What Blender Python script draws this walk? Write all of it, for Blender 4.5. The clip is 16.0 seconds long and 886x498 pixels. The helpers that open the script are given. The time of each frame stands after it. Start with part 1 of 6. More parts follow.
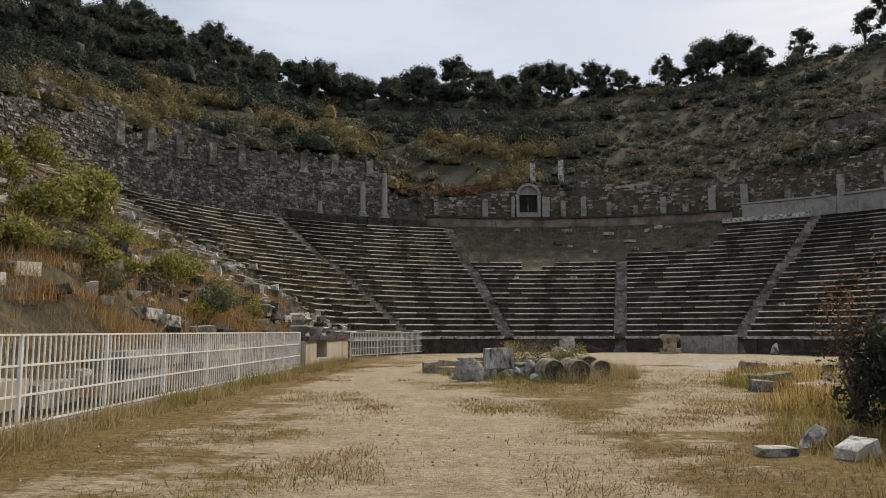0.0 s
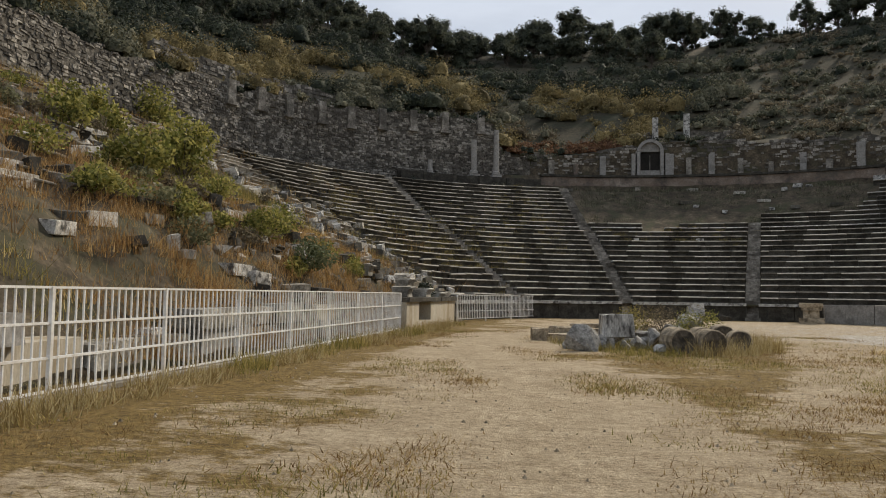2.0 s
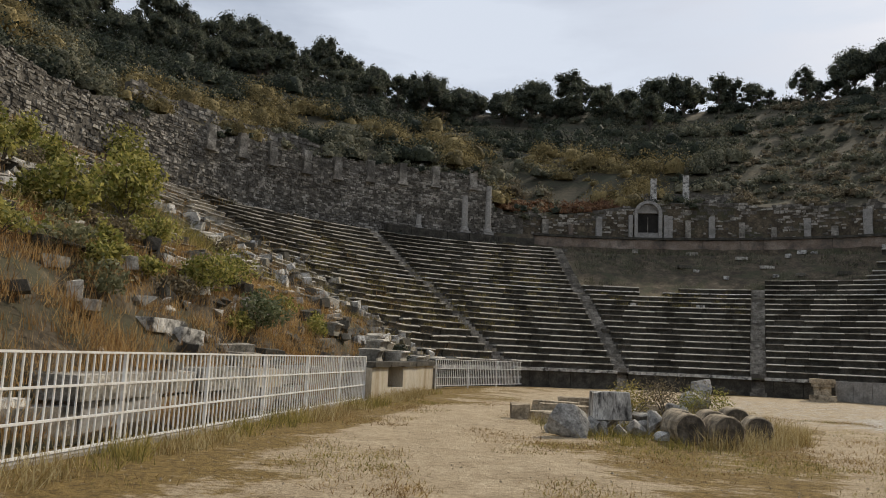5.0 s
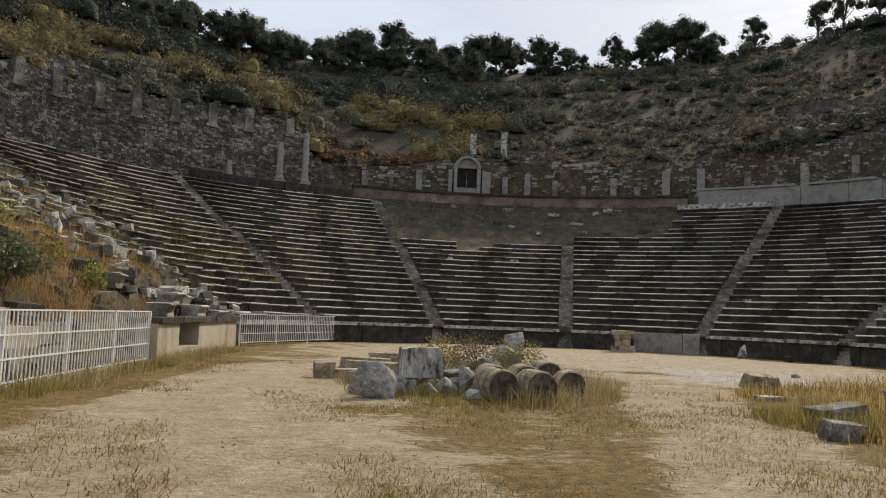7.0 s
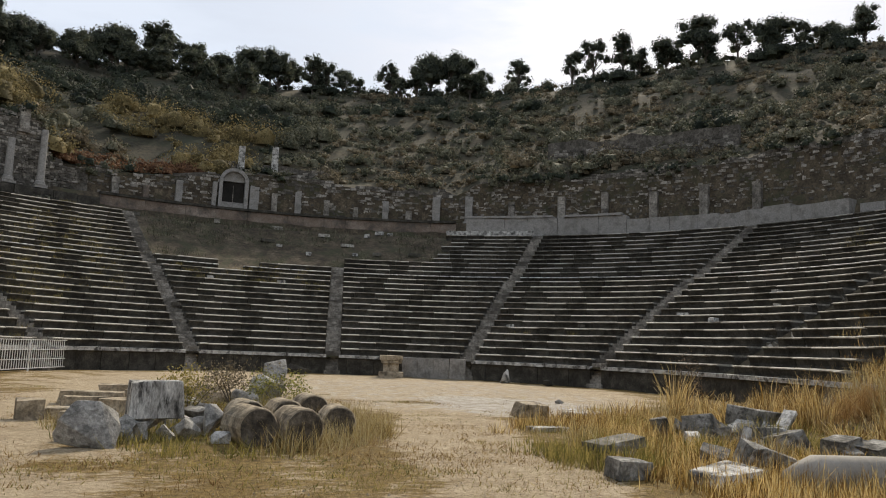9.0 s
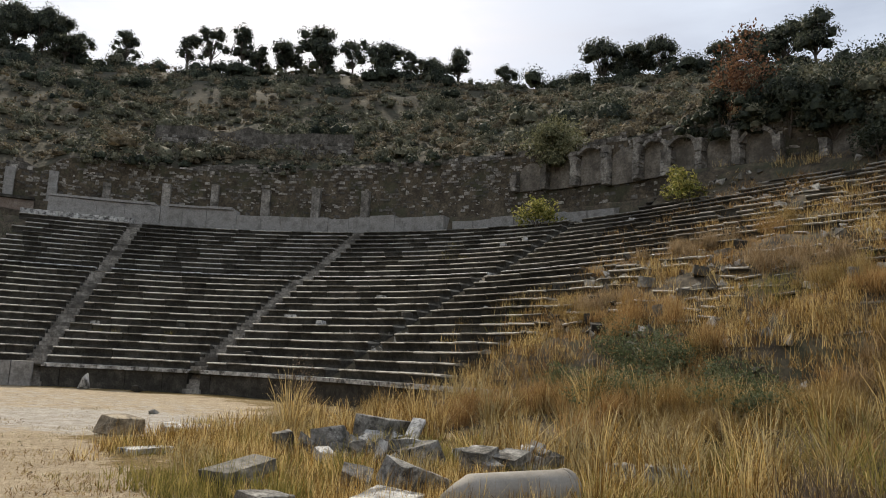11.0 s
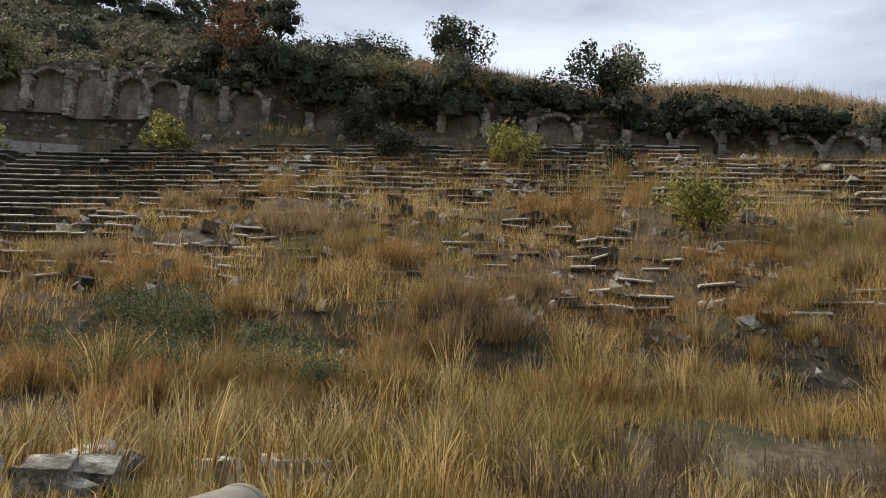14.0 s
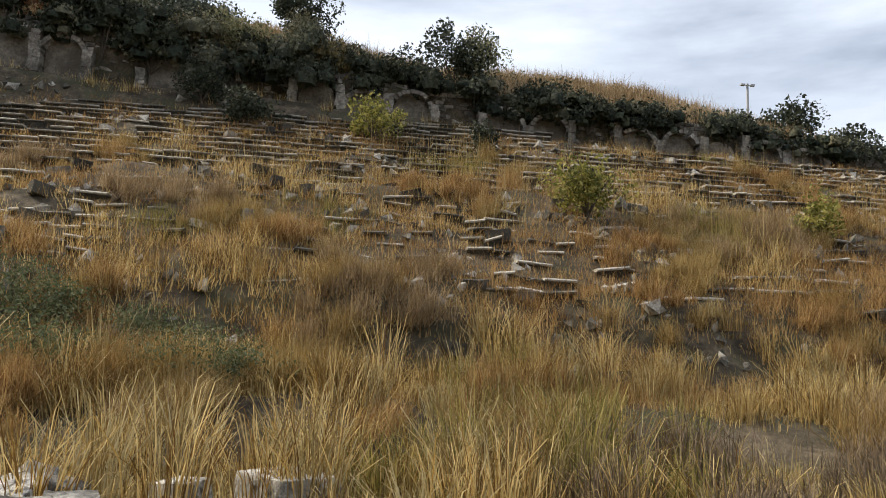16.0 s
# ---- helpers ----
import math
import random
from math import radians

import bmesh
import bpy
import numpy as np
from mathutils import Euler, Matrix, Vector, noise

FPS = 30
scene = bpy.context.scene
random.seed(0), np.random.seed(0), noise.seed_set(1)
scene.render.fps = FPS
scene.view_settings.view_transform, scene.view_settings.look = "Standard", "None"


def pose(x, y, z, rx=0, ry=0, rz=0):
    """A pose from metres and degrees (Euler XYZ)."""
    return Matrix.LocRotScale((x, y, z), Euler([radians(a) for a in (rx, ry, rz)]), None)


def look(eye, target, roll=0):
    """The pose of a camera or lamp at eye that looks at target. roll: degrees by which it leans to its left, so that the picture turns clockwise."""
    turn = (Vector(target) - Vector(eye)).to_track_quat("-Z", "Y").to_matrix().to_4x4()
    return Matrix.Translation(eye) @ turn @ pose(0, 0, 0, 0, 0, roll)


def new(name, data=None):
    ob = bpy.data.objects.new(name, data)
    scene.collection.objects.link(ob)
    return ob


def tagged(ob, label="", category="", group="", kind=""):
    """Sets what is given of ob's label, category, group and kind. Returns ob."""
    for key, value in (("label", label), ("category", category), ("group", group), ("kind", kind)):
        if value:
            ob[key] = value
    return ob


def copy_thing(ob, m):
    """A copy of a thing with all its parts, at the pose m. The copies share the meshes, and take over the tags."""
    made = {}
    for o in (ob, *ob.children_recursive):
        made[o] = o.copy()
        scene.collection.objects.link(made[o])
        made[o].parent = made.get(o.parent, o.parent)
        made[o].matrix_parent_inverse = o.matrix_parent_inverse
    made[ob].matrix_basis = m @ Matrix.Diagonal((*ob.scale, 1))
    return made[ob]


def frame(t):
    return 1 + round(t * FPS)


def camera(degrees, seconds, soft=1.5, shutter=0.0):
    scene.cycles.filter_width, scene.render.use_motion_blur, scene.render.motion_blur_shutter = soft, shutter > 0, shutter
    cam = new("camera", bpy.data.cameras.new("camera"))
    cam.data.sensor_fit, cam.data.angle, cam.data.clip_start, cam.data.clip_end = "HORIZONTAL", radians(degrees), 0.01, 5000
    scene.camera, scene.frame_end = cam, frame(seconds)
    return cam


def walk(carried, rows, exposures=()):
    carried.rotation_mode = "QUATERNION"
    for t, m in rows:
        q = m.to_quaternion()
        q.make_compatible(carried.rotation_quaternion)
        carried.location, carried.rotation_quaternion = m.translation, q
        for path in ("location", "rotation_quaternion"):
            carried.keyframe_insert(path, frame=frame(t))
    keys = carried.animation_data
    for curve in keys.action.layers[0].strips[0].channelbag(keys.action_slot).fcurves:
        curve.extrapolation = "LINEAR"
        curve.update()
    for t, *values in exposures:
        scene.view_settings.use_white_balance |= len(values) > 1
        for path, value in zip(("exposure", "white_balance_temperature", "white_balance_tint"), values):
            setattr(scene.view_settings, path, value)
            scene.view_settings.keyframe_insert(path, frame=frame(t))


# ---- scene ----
LENS = 60.6
PATH = [
    (0, (-0.125, -0.369, 1.362), (-0.19, 1.618, 1.577), -0.1),
    (0.5, (-0.035, 0.355, 1.367), (-0.1, 2.342, 1.585), 0.5),
    (1, (0.019, 0.854, 1.351), (-0.199, 2.834, 1.523), 0.9),
    (1.5, (-0.086, 1.333, 1.351), (-0.425, 3.299, 1.497), 1.5),
    (2, (-0.073, 1.95, 1.315), (-0.439, 3.912, 1.433), 0.9),
    (2.5, (-0.211, 2.479, 1.346), (-0.569, 4.433, 1.576), 1.5),
    (3, (-0.141, 2.932, 1.362), (-0.492, 4.886, 1.599), 0.1),
    (3.5, (0.026, 3.356, 1.379), (-0.332, 5.312, 1.592), 2.1),
    (3.7, (-0.139, 3.548, 1.408), (-0.482, 5.506, 1.626), 1.9),
    (5.8, (0.221, 5.832, 1.509), (-0.145, 7.776, 1.804), 2.9),
    (6, (0.232, 6.007, 1.499), (-0.086, 7.96, 1.793), 2.5),
    (6.5, (0.255, 6.344, 1.497), (0.163, 8.327, 1.741), 2.2),
    (7, (0.277, 6.837, 1.488), (0.387, 8.826, 1.665), 2.2),
    (7.5, (0.363, 7.247, 1.525), (0.561, 9.23, 1.69), 2.3),
    (8, (0.402, 7.731, 1.541), (0.666, 9.711, 1.649), 1.8),
    (8.5, (0.51, 8.123, 1.562), (0.927, 10.061, 1.824), 2.3),
    (9, (0.643, 8.663, 1.556), (1.336, 10.521, 1.817), 2.3),
    (9.5, (0.83, 9.183, 1.577), (1.751, 10.939, 1.838), 1.9),
    (10, (0.932, 9.606, 1.571), (2.057, 11.236, 1.849), 1.8),
    (10.2, (0.988, 9.801, 1.587), (2.222, 11.349, 1.872), 1.6),
    (12.3, (2.332, 12.512, 1.523), (4.179, 13.208, 1.844), 4.1),
    (12.5, (2.447, 12.727, 1.522), (4.344, 13.281, 1.829), 3.6),
    (13, (2.795, 13.237, 1.473), (4.734, 13.634, 1.755), 4.5),
    (13.5, (3.077, 13.844, 1.478), (5.047, 14.011, 1.785), 3.9),
    (14, (3.334, 14.32, 1.475), (5.309, 14.213, 1.772), 2.8),
    (14.5, (3.775, 14.881, 1.462), (5.744, 14.66, 1.728), 3.8),
    (15, (4.092, 15.338, 1.423), (6.04, 14.921, 1.595), 3.3),
    (15.5, (4.397, 15.804, 1.438), (6.311, 15.272, 1.673), 2.7),
    (16, (5.131, 16.368, 1.47), (7.012, 15.747, 1.744), 2.3),
]
EXPOSURES = [(0, -0.06), (3.5, -0.08), (6, 0.0), (9, 0.15), (10.5, 0.22), (12.5, 0.15), (14, 0.34), (16, 0.52)]
cam = camera(LENS, 16.0, 1.0)
walk(cam, [(t, look(eye, target, roll)) for t, eye, target, roll in PATH], EXPOSURES)

# ---- daylight: thin cloud, low sun behind the far ridge ----
SUN_AZ, SUN_EL = radians(34), radians(39)          # azimuth from +y towards +x
to_sun = Vector((math.sin(SUN_AZ) * math.cos(SUN_EL), math.cos(SUN_AZ) * math.cos(SUN_EL), math.sin(SUN_EL)))
sun = new("sun", bpy.data.lights.new("sun", "SUN"))
sun.data.energy, sun.data.angle, sun.data.color = 3.5, radians(3.0), (1.0, 0.88, 0.70)
sun.matrix_world = look(to_sun * 100, (0, 0, 0))
world = bpy.data.worlds.new("world")
scene.world = world
world.use_nodes = True


def build_world():
    nt = world.node_tree
    nt.nodes.clear()
    out = nt.nodes.new("ShaderNodeOutputWorld")
    bg = nt.nodes.new("ShaderNodeBackground")
    sky = nt.nodes.new("ShaderNodeTexSky")
    sky.sky_type, sky.sun_disc = "NISHITA", False
    sky.sun_elevation, sky.sun_rotation = SUN_EL, SUN_AZ
    sky.air_density, sky.dust_density = 1.0, 2.5
    # thin high cloud, stretched along the horizon
    co = nt.nodes.new("ShaderNodeTexCoord")
    mp = nt.nodes.new("ShaderNodeMapping")
    mp.inputs["Scale"].default_value = (1.2, 1.2, 5.0)
    mp.inputs["Rotation"].default_value = (0.15, 0.1, 0.4)
    nz = nt.nodes.new("ShaderNodeTexNoise")
    nz.inputs["Scale"].default_value, nz.inputs["Detail"].default_value, nz.inputs["Roughness"].default_value = 1.6, 6, 0.55
    rp = nt.nodes.new("ShaderNodeValToRGB")
    rp.color_ramp.elements[0].position, rp.color_ramp.elements[1].position = 0.32, 0.62
    rp.color_ramp.elements[0].color = (0.34, 0.34, 0.34, 1)
    mix = nt.nodes.new("ShaderNodeMixRGB")
    mix.inputs["Color2"].default_value = CLOUD
    lk = nt.links.new
    lk(co.outputs["Generated"], mp.inputs["Vector"])
    lk(mp.outputs["Vector"], nz.inputs["Vector"])
    lk(nz.outputs["Fac"], rp.inputs["Fac"])
    lk(rp.outputs["Color"], mix.inputs["Fac"])
    lk(sky.outputs["Color"], mix.inputs["Color1"])
    lk(mix.outputs["Color"], bg.inputs["Color"])
    bg.inputs["Strength"].default_value = SKY_STRENGTH
    lk(bg.outputs["Background"], out.inputs["Surface"])


CLOUD = (9.4, 10.2, 11.6, 1)
SKY_STRENGTH = 0.075
build_world()


# ---- materials ----
def material(name, cols, scale=4.0, rough=0.9, bump=0.3, fine=40.0, fine_amount=0.35, island=0.0, stain=None, stain_scale=0.7, stain_amount=0.6, coords="Object", metal=0.0, translucent=0.0, stretch=(1, 1, 1)):
    """A surface from two or three base colours: broad patches, fine grain, stains and relief, in metres."""
    m = bpy.data.materials.new(name)
    m.use_nodes = True
    nt = m.node_tree
    nt.nodes.clear()
    N, L = nt.nodes.new, nt.links.new
    out = N("ShaderNodeOutputMaterial")
    b = N("ShaderNodeBsdfPrincipled")
    b.inputs["Roughness"].default_value, b.inputs["Metallic"].default_value = rough, metal
    b.inputs["Specular IOR Level"].default_value = 0.25
    geo = N("ShaderNodeNewGeometry")
    mp = N("ShaderNodeMapping")
    mp.inputs["Scale"].default_value = stretch
    L(geo.outputs["Position"], mp.inputs["Vector"])
    vec = mp.outputs["Vector"]
    n1 = N("ShaderNodeTexNoise")
    n1.inputs["Scale"].default_value, n1.inputs["Detail"].default_value, n1.inputs["Roughness"].default_value = scale, 5, 0.6
    L(vec, n1.inputs["Vector"])
    r1 = N("ShaderNodeValToRGB")
    els = r1.color_ramp.elements
    while len(els) < len(cols):
        els.new(0.5)
    for i, c in enumerate(cols):
        els[i].position = 0.3 + 0.4 * i / max(1, len(cols) - 1)
        els[i].color = (*c, 1)
    fac = n1.outputs["Fac"]
    if island > 0:
        ad = N("ShaderNodeMath")
        ad.operation = "MULTIPLY_ADD"
        sb = N("ShaderNodeMath")
        sb.operation = "SUBTRACT"
        sb.inputs[1].default_value = 0.5
        L(geo.outputs["Random Per Island"], sb.inputs[0])
        L(sb.outputs[0], ad.inputs[0])
        ad.inputs[1].default_value = island
        L(fac, ad.inputs[2])
        fac = ad.outputs[0]
    L(fac, r1.inputs["Fac"])
    col = r1.outputs["Color"]
    n2 = N("ShaderNodeTexNoise")
    n2.inputs["Scale"].default_value, n2.inputs["Detail"].default_value, n2.inputs["Roughness"].default_value = fine, 4, 0.7
    L(vec, n2.inputs["Vector"])
    r2 = N("ShaderNodeMapRange")
    r2.inputs["From Min"].default_value, r2.inputs["From Max"].default_value = 0.3, 0.7
    r2.inputs["To Min"].default_value, r2.inputs["To Max"].default_value = 1 - fine_amount, 1 + fine_amount
    L(n2.outputs["Fac"], r2.inputs["Value"])
    mx = N("ShaderNodeMixRGB")
    mx.blend_type = "MULTIPLY"
    mx.inputs["Fac"].default_value = 1
    L(col, mx.inputs["Color1"])
    L(r2.outputs["Result"], mx.inputs["Color2"])
    col = mx.outputs["Color"]
    if stain:
        n3 = N("ShaderNodeTexNoise")
        n3.inputs["Scale"].default_value, n3.inputs["Detail"].default_value, n3.inputs["Roughness"].default_value = stain_scale, 6, 0.68
        L(vec, n3.inputs["Vector"])
        r3 = N("ShaderNodeMapRange")
        r3.inputs["From Min"].default_value, r3.inputs["From Max"].default_value = 0.48, 0.62
        r3.inputs["To Max"].default_value = stain_amount
        L(n3.outputs["Fac"], r3.inputs["Value"])
        m3 = N("ShaderNodeMixRGB")
        m3.inputs["Color2"].default_value = (*stain, 1)
        L(r3.outputs["Result"], m3.inputs["Fac"])
        L(col, m3.inputs["Color1"])
        col = m3.outputs["Color"]
    L(col, b.inputs["Base Color"])
    if bump > 0:
        bp = N("ShaderNodeBump")
        bp.inputs["Strength"].default_value, bp.inputs["Distance"].default_value = bump, 0.03
        L(n2.outputs["Fac"], bp.inputs["Height"])
        L(bp.outputs["Normal"], b.inputs["Normal"])
    shader = b.outputs["BSDF"]
    if translucent > 0:
        tr = N("ShaderNodeBsdfTranslucent")
        L(col, tr.inputs["Color"])
        ms = N("ShaderNodeMixShader")
        ms.inputs["Fac"].default_value = translucent
        L(shader, ms.inputs[1])
        L(tr.outputs["BSDF"], ms.inputs[2])
        shader = ms.outputs["Shader"]
    L(shader, out.inputs["Surface"])
    return m


# Stained bench stone: riser shade and edge light are put into these two colours
SEAT = material("riser_shade_limestone", [(0.027, 0.0245, 0.020), (0.056, 0.051, 0.041), (0.10, 0.091, 0.075)], 2.2, 0.93, 0.5, 16, 0.5, 0.25, (0.03, 0.027, 0.021), 3.0, 0.5)
LIP = material("edge_light_limestone", [(0.075, 0.069, 0.056), (0.19, 0.176, 0.146), (0.48, 0.45, 0.39)], 1.8, 0.9, 0.5, 20, 0.45, 0.6, (0.05, 0.046, 0.037), 9.0, 0.4)
PALE = material("pale_marble", [(0.26, 0.25, 0.225), (0.50, 0.485, 0.45), (0.72, 0.705, 0.66)], 3.0, 0.8, 0.7, 25, 0.4, 0.0, (0.04, 0.037, 0.033), 3.6, 0.92)
DARKROCK = material("grey_boulder_marble", [(0.15, 0.142, 0.125), (0.33, 0.315, 0.285), (0.60, 0.58, 0.53)], 1.6, 0.85, 1.0, 22, 0.4, 0.0, (0.05, 0.047, 0.041), 7.0, 0.6)
OLDROCK = material("dark_grey_weathered_marble", [(0.07, 0.065, 0.056), (0.19, 0.178, 0.155), (0.46, 0.44, 0.395)], 2.4, 0.88, 1.0, 24, 0.5, 0.0, (0.03, 0.028, 0.024), 5.0, 0.8)
DRUM = material("brown_stained_stone", [(0.17, 0.135, 0.09), (0.36, 0.295, 0.205), (0.52, 0.45, 0.34)], 3.0, 0.9, 0.6, 20, 0.4, 0.1, (0.065, 0.054, 0.04), 3.5, 0.75)
PARAPET = material("reddish_weathered_limestone", [(0.13, 0.10, 0.08), (0.215, 0.165, 0.128), (0.30, 0.25, 0.205)], 0.8, 0.92, 0.5, 14, 0.4, 0.35, (0.09, 0.082, 0.07), 0.9, 0.8)
PARAPET2 = material("grey_dressed_limestone", [(0.19, 0.18, 0.16), (0.31, 0.295, 0.27), (0.43, 0.41, 0.38)], 1.1, 0.92, 0.5, 12, 0.3, 0.4, (0.11, 0.103, 0.09), 1.1, 0.7)
RUBBLE = material("rubble_masonry", [(0.088, 0.08, 0.068), (0.20, 0.182, 0.154), (0.37, 0.342, 0.295)], 1.6, 0.95, 0.9, 9, 0.55, 0.45, (0.062, 0.056, 0.047), 0.6, 0.75)
MORTAR = material("old_mortar", [(0.052, 0.047, 0.039), (0.12, 0.108, 0.09), (0.20, 0.183, 0.156)], 2.4, 0.95, 1.0, 7, 0.6, 0, (0.05, 0.045, 0.037), 0.7, 0.6)
EARTH = material("dry_earth_slope", [(0.038, 0.03, 0.02), (0.076, 0.06, 0.04), (0.145, 0.116, 0.077)], 1.4, 0.97, 0.9, 7, 0.55, 0, (0.055, 0.057, 0.03), 0.6, 0.75)
HILL = material("scrub_hillside_soil", [(0.028, 0.026, 0.016), (0.048, 0.042, 0.026), (0.082, 0.067, 0.04)], 0.35, 0.97, 1.0, 3, 0.6, 0, (0.036, 0.04, 0.023), 0.25, 0.8)
PAINT = material("white_painted_steel", [(0.72, 0.72, 0.70), (0.80, 0.80, 0.78)], 3, 0.5, 0.05, 60, 0.06, 0, (0.45, 0.36, 0.27), 5.0, 0.35)
CONCRETE = material("stained_concrete", [(0.27, 0.25, 0.215), (0.40, 0.375, 0.33)], 1.5, 0.92, 0.3, 30, 0.2, 0, (0.20, 0.17, 0.12), 1.1, 0.6)
PLASTER = material("ochre_streaked_plaster", [(0.34, 0.29, 0.21), (0.46, 0.41, 0.32), (0.52, 0.49, 0.42)], 1.2, 0.9, 0.3, 25, 0.2, 0, (0.25, 0.18, 0.09), 0.8, 0.7, stretch=(1, 1, 0.25))
LEAF_DARK = material("oak_scrub_leaves", [(0.02, 0.027, 0.018), (0.038, 0.047, 0.03), (0.072, 0.082, 0.05)], 0.6, 0.75, 1.0, 6, 0.5, 0.5, translucent=0.2)
LEAF_OAK = material("grey_green_oak_leaves", [(0.034, 0.041, 0.029), (0.065, 0.075, 0.05), (0.12, 0.13, 0.085)], 0.5, 0.7, 0.6, 6, 0.4, 0.7, translucent=0.4)
LEAF_OLIVE = material("grey_green_scrub", [(0.062, 0.066, 0.042), (0.115, 0.115, 0.073), (0.195, 0.185, 0.122)], 0.6, 0.8, 0.9, 5, 0.5, 0.55, translucent=0.2)
LEAF_FIG = material("yellow_green_leaves", [(0.12, 0.13, 0.03), (0.24, 0.235, 0.06), (0.40, 0.36, 0.11)], 0.9, 0.6, 0, 3, 0.2, 0.8, translucent=0.4)
LEAF_RED = material("russet_leaves", [(0.10, 0.05, 0.028), (0.17, 0.085, 0.045), (0.24, 0.14, 0.075)], 0.6, 0.8, 0, 3, 0.25, 0.7, translucent=0.3)
LEAF_GREEN = material("blue_green_weed_leaves", [(0.07, 0.09, 0.04), (0.12, 0.145, 0.07), (0.19, 0.20, 0.11)], 0.8, 0.8, 0, 3, 0.2, 0.6, translucent=0.3)
STRAW = material("dry_golden_grass", [(0.15, 0.085, 0.024), (0.42, 0.27, 0.078), (0.70, 0.54, 0.25)], 0.5, 0.6, 0, 3, 0.2, 0.9, translucent=0.4)
STAINED = material("black_stained_marble", [(0.16, 0.15, 0.135), (0.50, 0.48, 0.44), (0.70, 0.68, 0.63)], 2.2, 0.85, 0.8, 26, 0.4, 0.0, (0.03, 0.028, 0.025), 4.5, 0.95, stretch=(1.6, 1.6, 0.5))
STRAW_RED = material("dry_rust_grass", [(0.20, 0.11, 0.04), (0.36, 0.215, 0.08), (0.50, 0.345, 0.155)], 0.35, 0.8, 0, 3, 0.2, 0.7, translucent=0.35)
GREENGRASS = material("yellow_green_grass", [(0.13, 0.12, 0.033), (0.25, 0.215, 0.06), (0.40, 0.32, 0.11)], 0.5, 0.75, 0, 3, 0.2, 0.75, translucent=0.4)
JOINT = material("dull_yellow_weeds", [(0.10, 0.09, 0.034), (0.18, 0.15, 0.055), (0.29, 0.23, 0.09)], 0.5, 0.75, 0, 3, 0.2, 0.75, translucent=0.35)
SHORT = material("short_bleached_grass", [(0.22, 0.155, 0.06), (0.36, 0.28, 0.12), (0.50, 0.42, 0.23)], 0.7, 0.8, 0, 3, 0.2, 0.7, translucent=0.3)
DRYBUSH = material("brown_dry_bushes", [(0.09, 0.074, 0.047), (0.165, 0.135, 0.085), (0.255, 0.21, 0.135)], 0.5, 0.85, 0.9, 5, 0.5, 0.5, translucent=0.25)
OCHRE = material("ochre_autumn_scrub", [(0.10, 0.082, 0.036), (0.19, 0.15, 0.065), (0.30, 0.24, 0.11)], 0.5, 0.85, 1.0, 6, 0.5, 0.5, translucent=0.25)
LEAF_PALE = material("grey_olive_leaves", [(0.10, 0.105, 0.055), (0.18, 0.18, 0.095), (0.27, 0.26, 0.15)], 0.5, 0.8, 0, 3, 0.2, 0.6, translucent=0.3)
DRUM_END = material("dark_lichened_drum_end", [(0.05, 0.042, 0.032), (0.11, 0.092, 0.07), (0.20, 0.17, 0.13)], 5.0, 0.92, 0.8, 25, 0.4, 0, (0.03, 0.027, 0.022), 4.0, 0.7)
TWIG = material("dry_brown_twigs", [(0.12, 0.088, 0.058), (0.22, 0.165, 0.11)], 2, 0.9, 0, 8, 0.3, 0.4)
BARK = material("grey_brown_bark", [(0.06, 0.05, 0.04), (0.13, 0.11, 0.09)], 2, 0.95, 0.6, 20, 0.3)
# near-black that puts the shade inside openings into the colour
DARK = material("opening_shade_black", [(0.015, 0.014, 0.012), (0.035, 0.032, 0.028)], 1.0, 0.95, 0.5, 10, 0.3)
RUSSET = material("matted_brown_grass", [(0.16, 0.09, 0.032), (0.30, 0.19, 0.07), (0.42, 0.31, 0.14)], 0.7, 0.85, 0, 3, 0.2, 0.7, translucent=0.3)
BRUSH = material("golden_dry_brush", [(0.20, 0.125, 0.04), (0.34, 0.235, 0.085), (0.46, 0.35, 0.16)], 0.5, 0.85, 0, 3, 0.2, 0.6, translucent=0.3)
PINK_STRAW = material("pinkish_dry_grass", [(0.19, 0.13, 0.068), (0.33, 0.235, 0.13), (0.46, 0.35, 0.21)], 0.4, 0.8, 0, 3, 0.2, 0.6, translucent=0.35)
STEEL = material("galvanised_lamp_post", [(0.25, 0.25, 0.25), (0.36, 0.36, 0.35)], 2, 0.5, 0, 20, 0.1, metal=0.6)


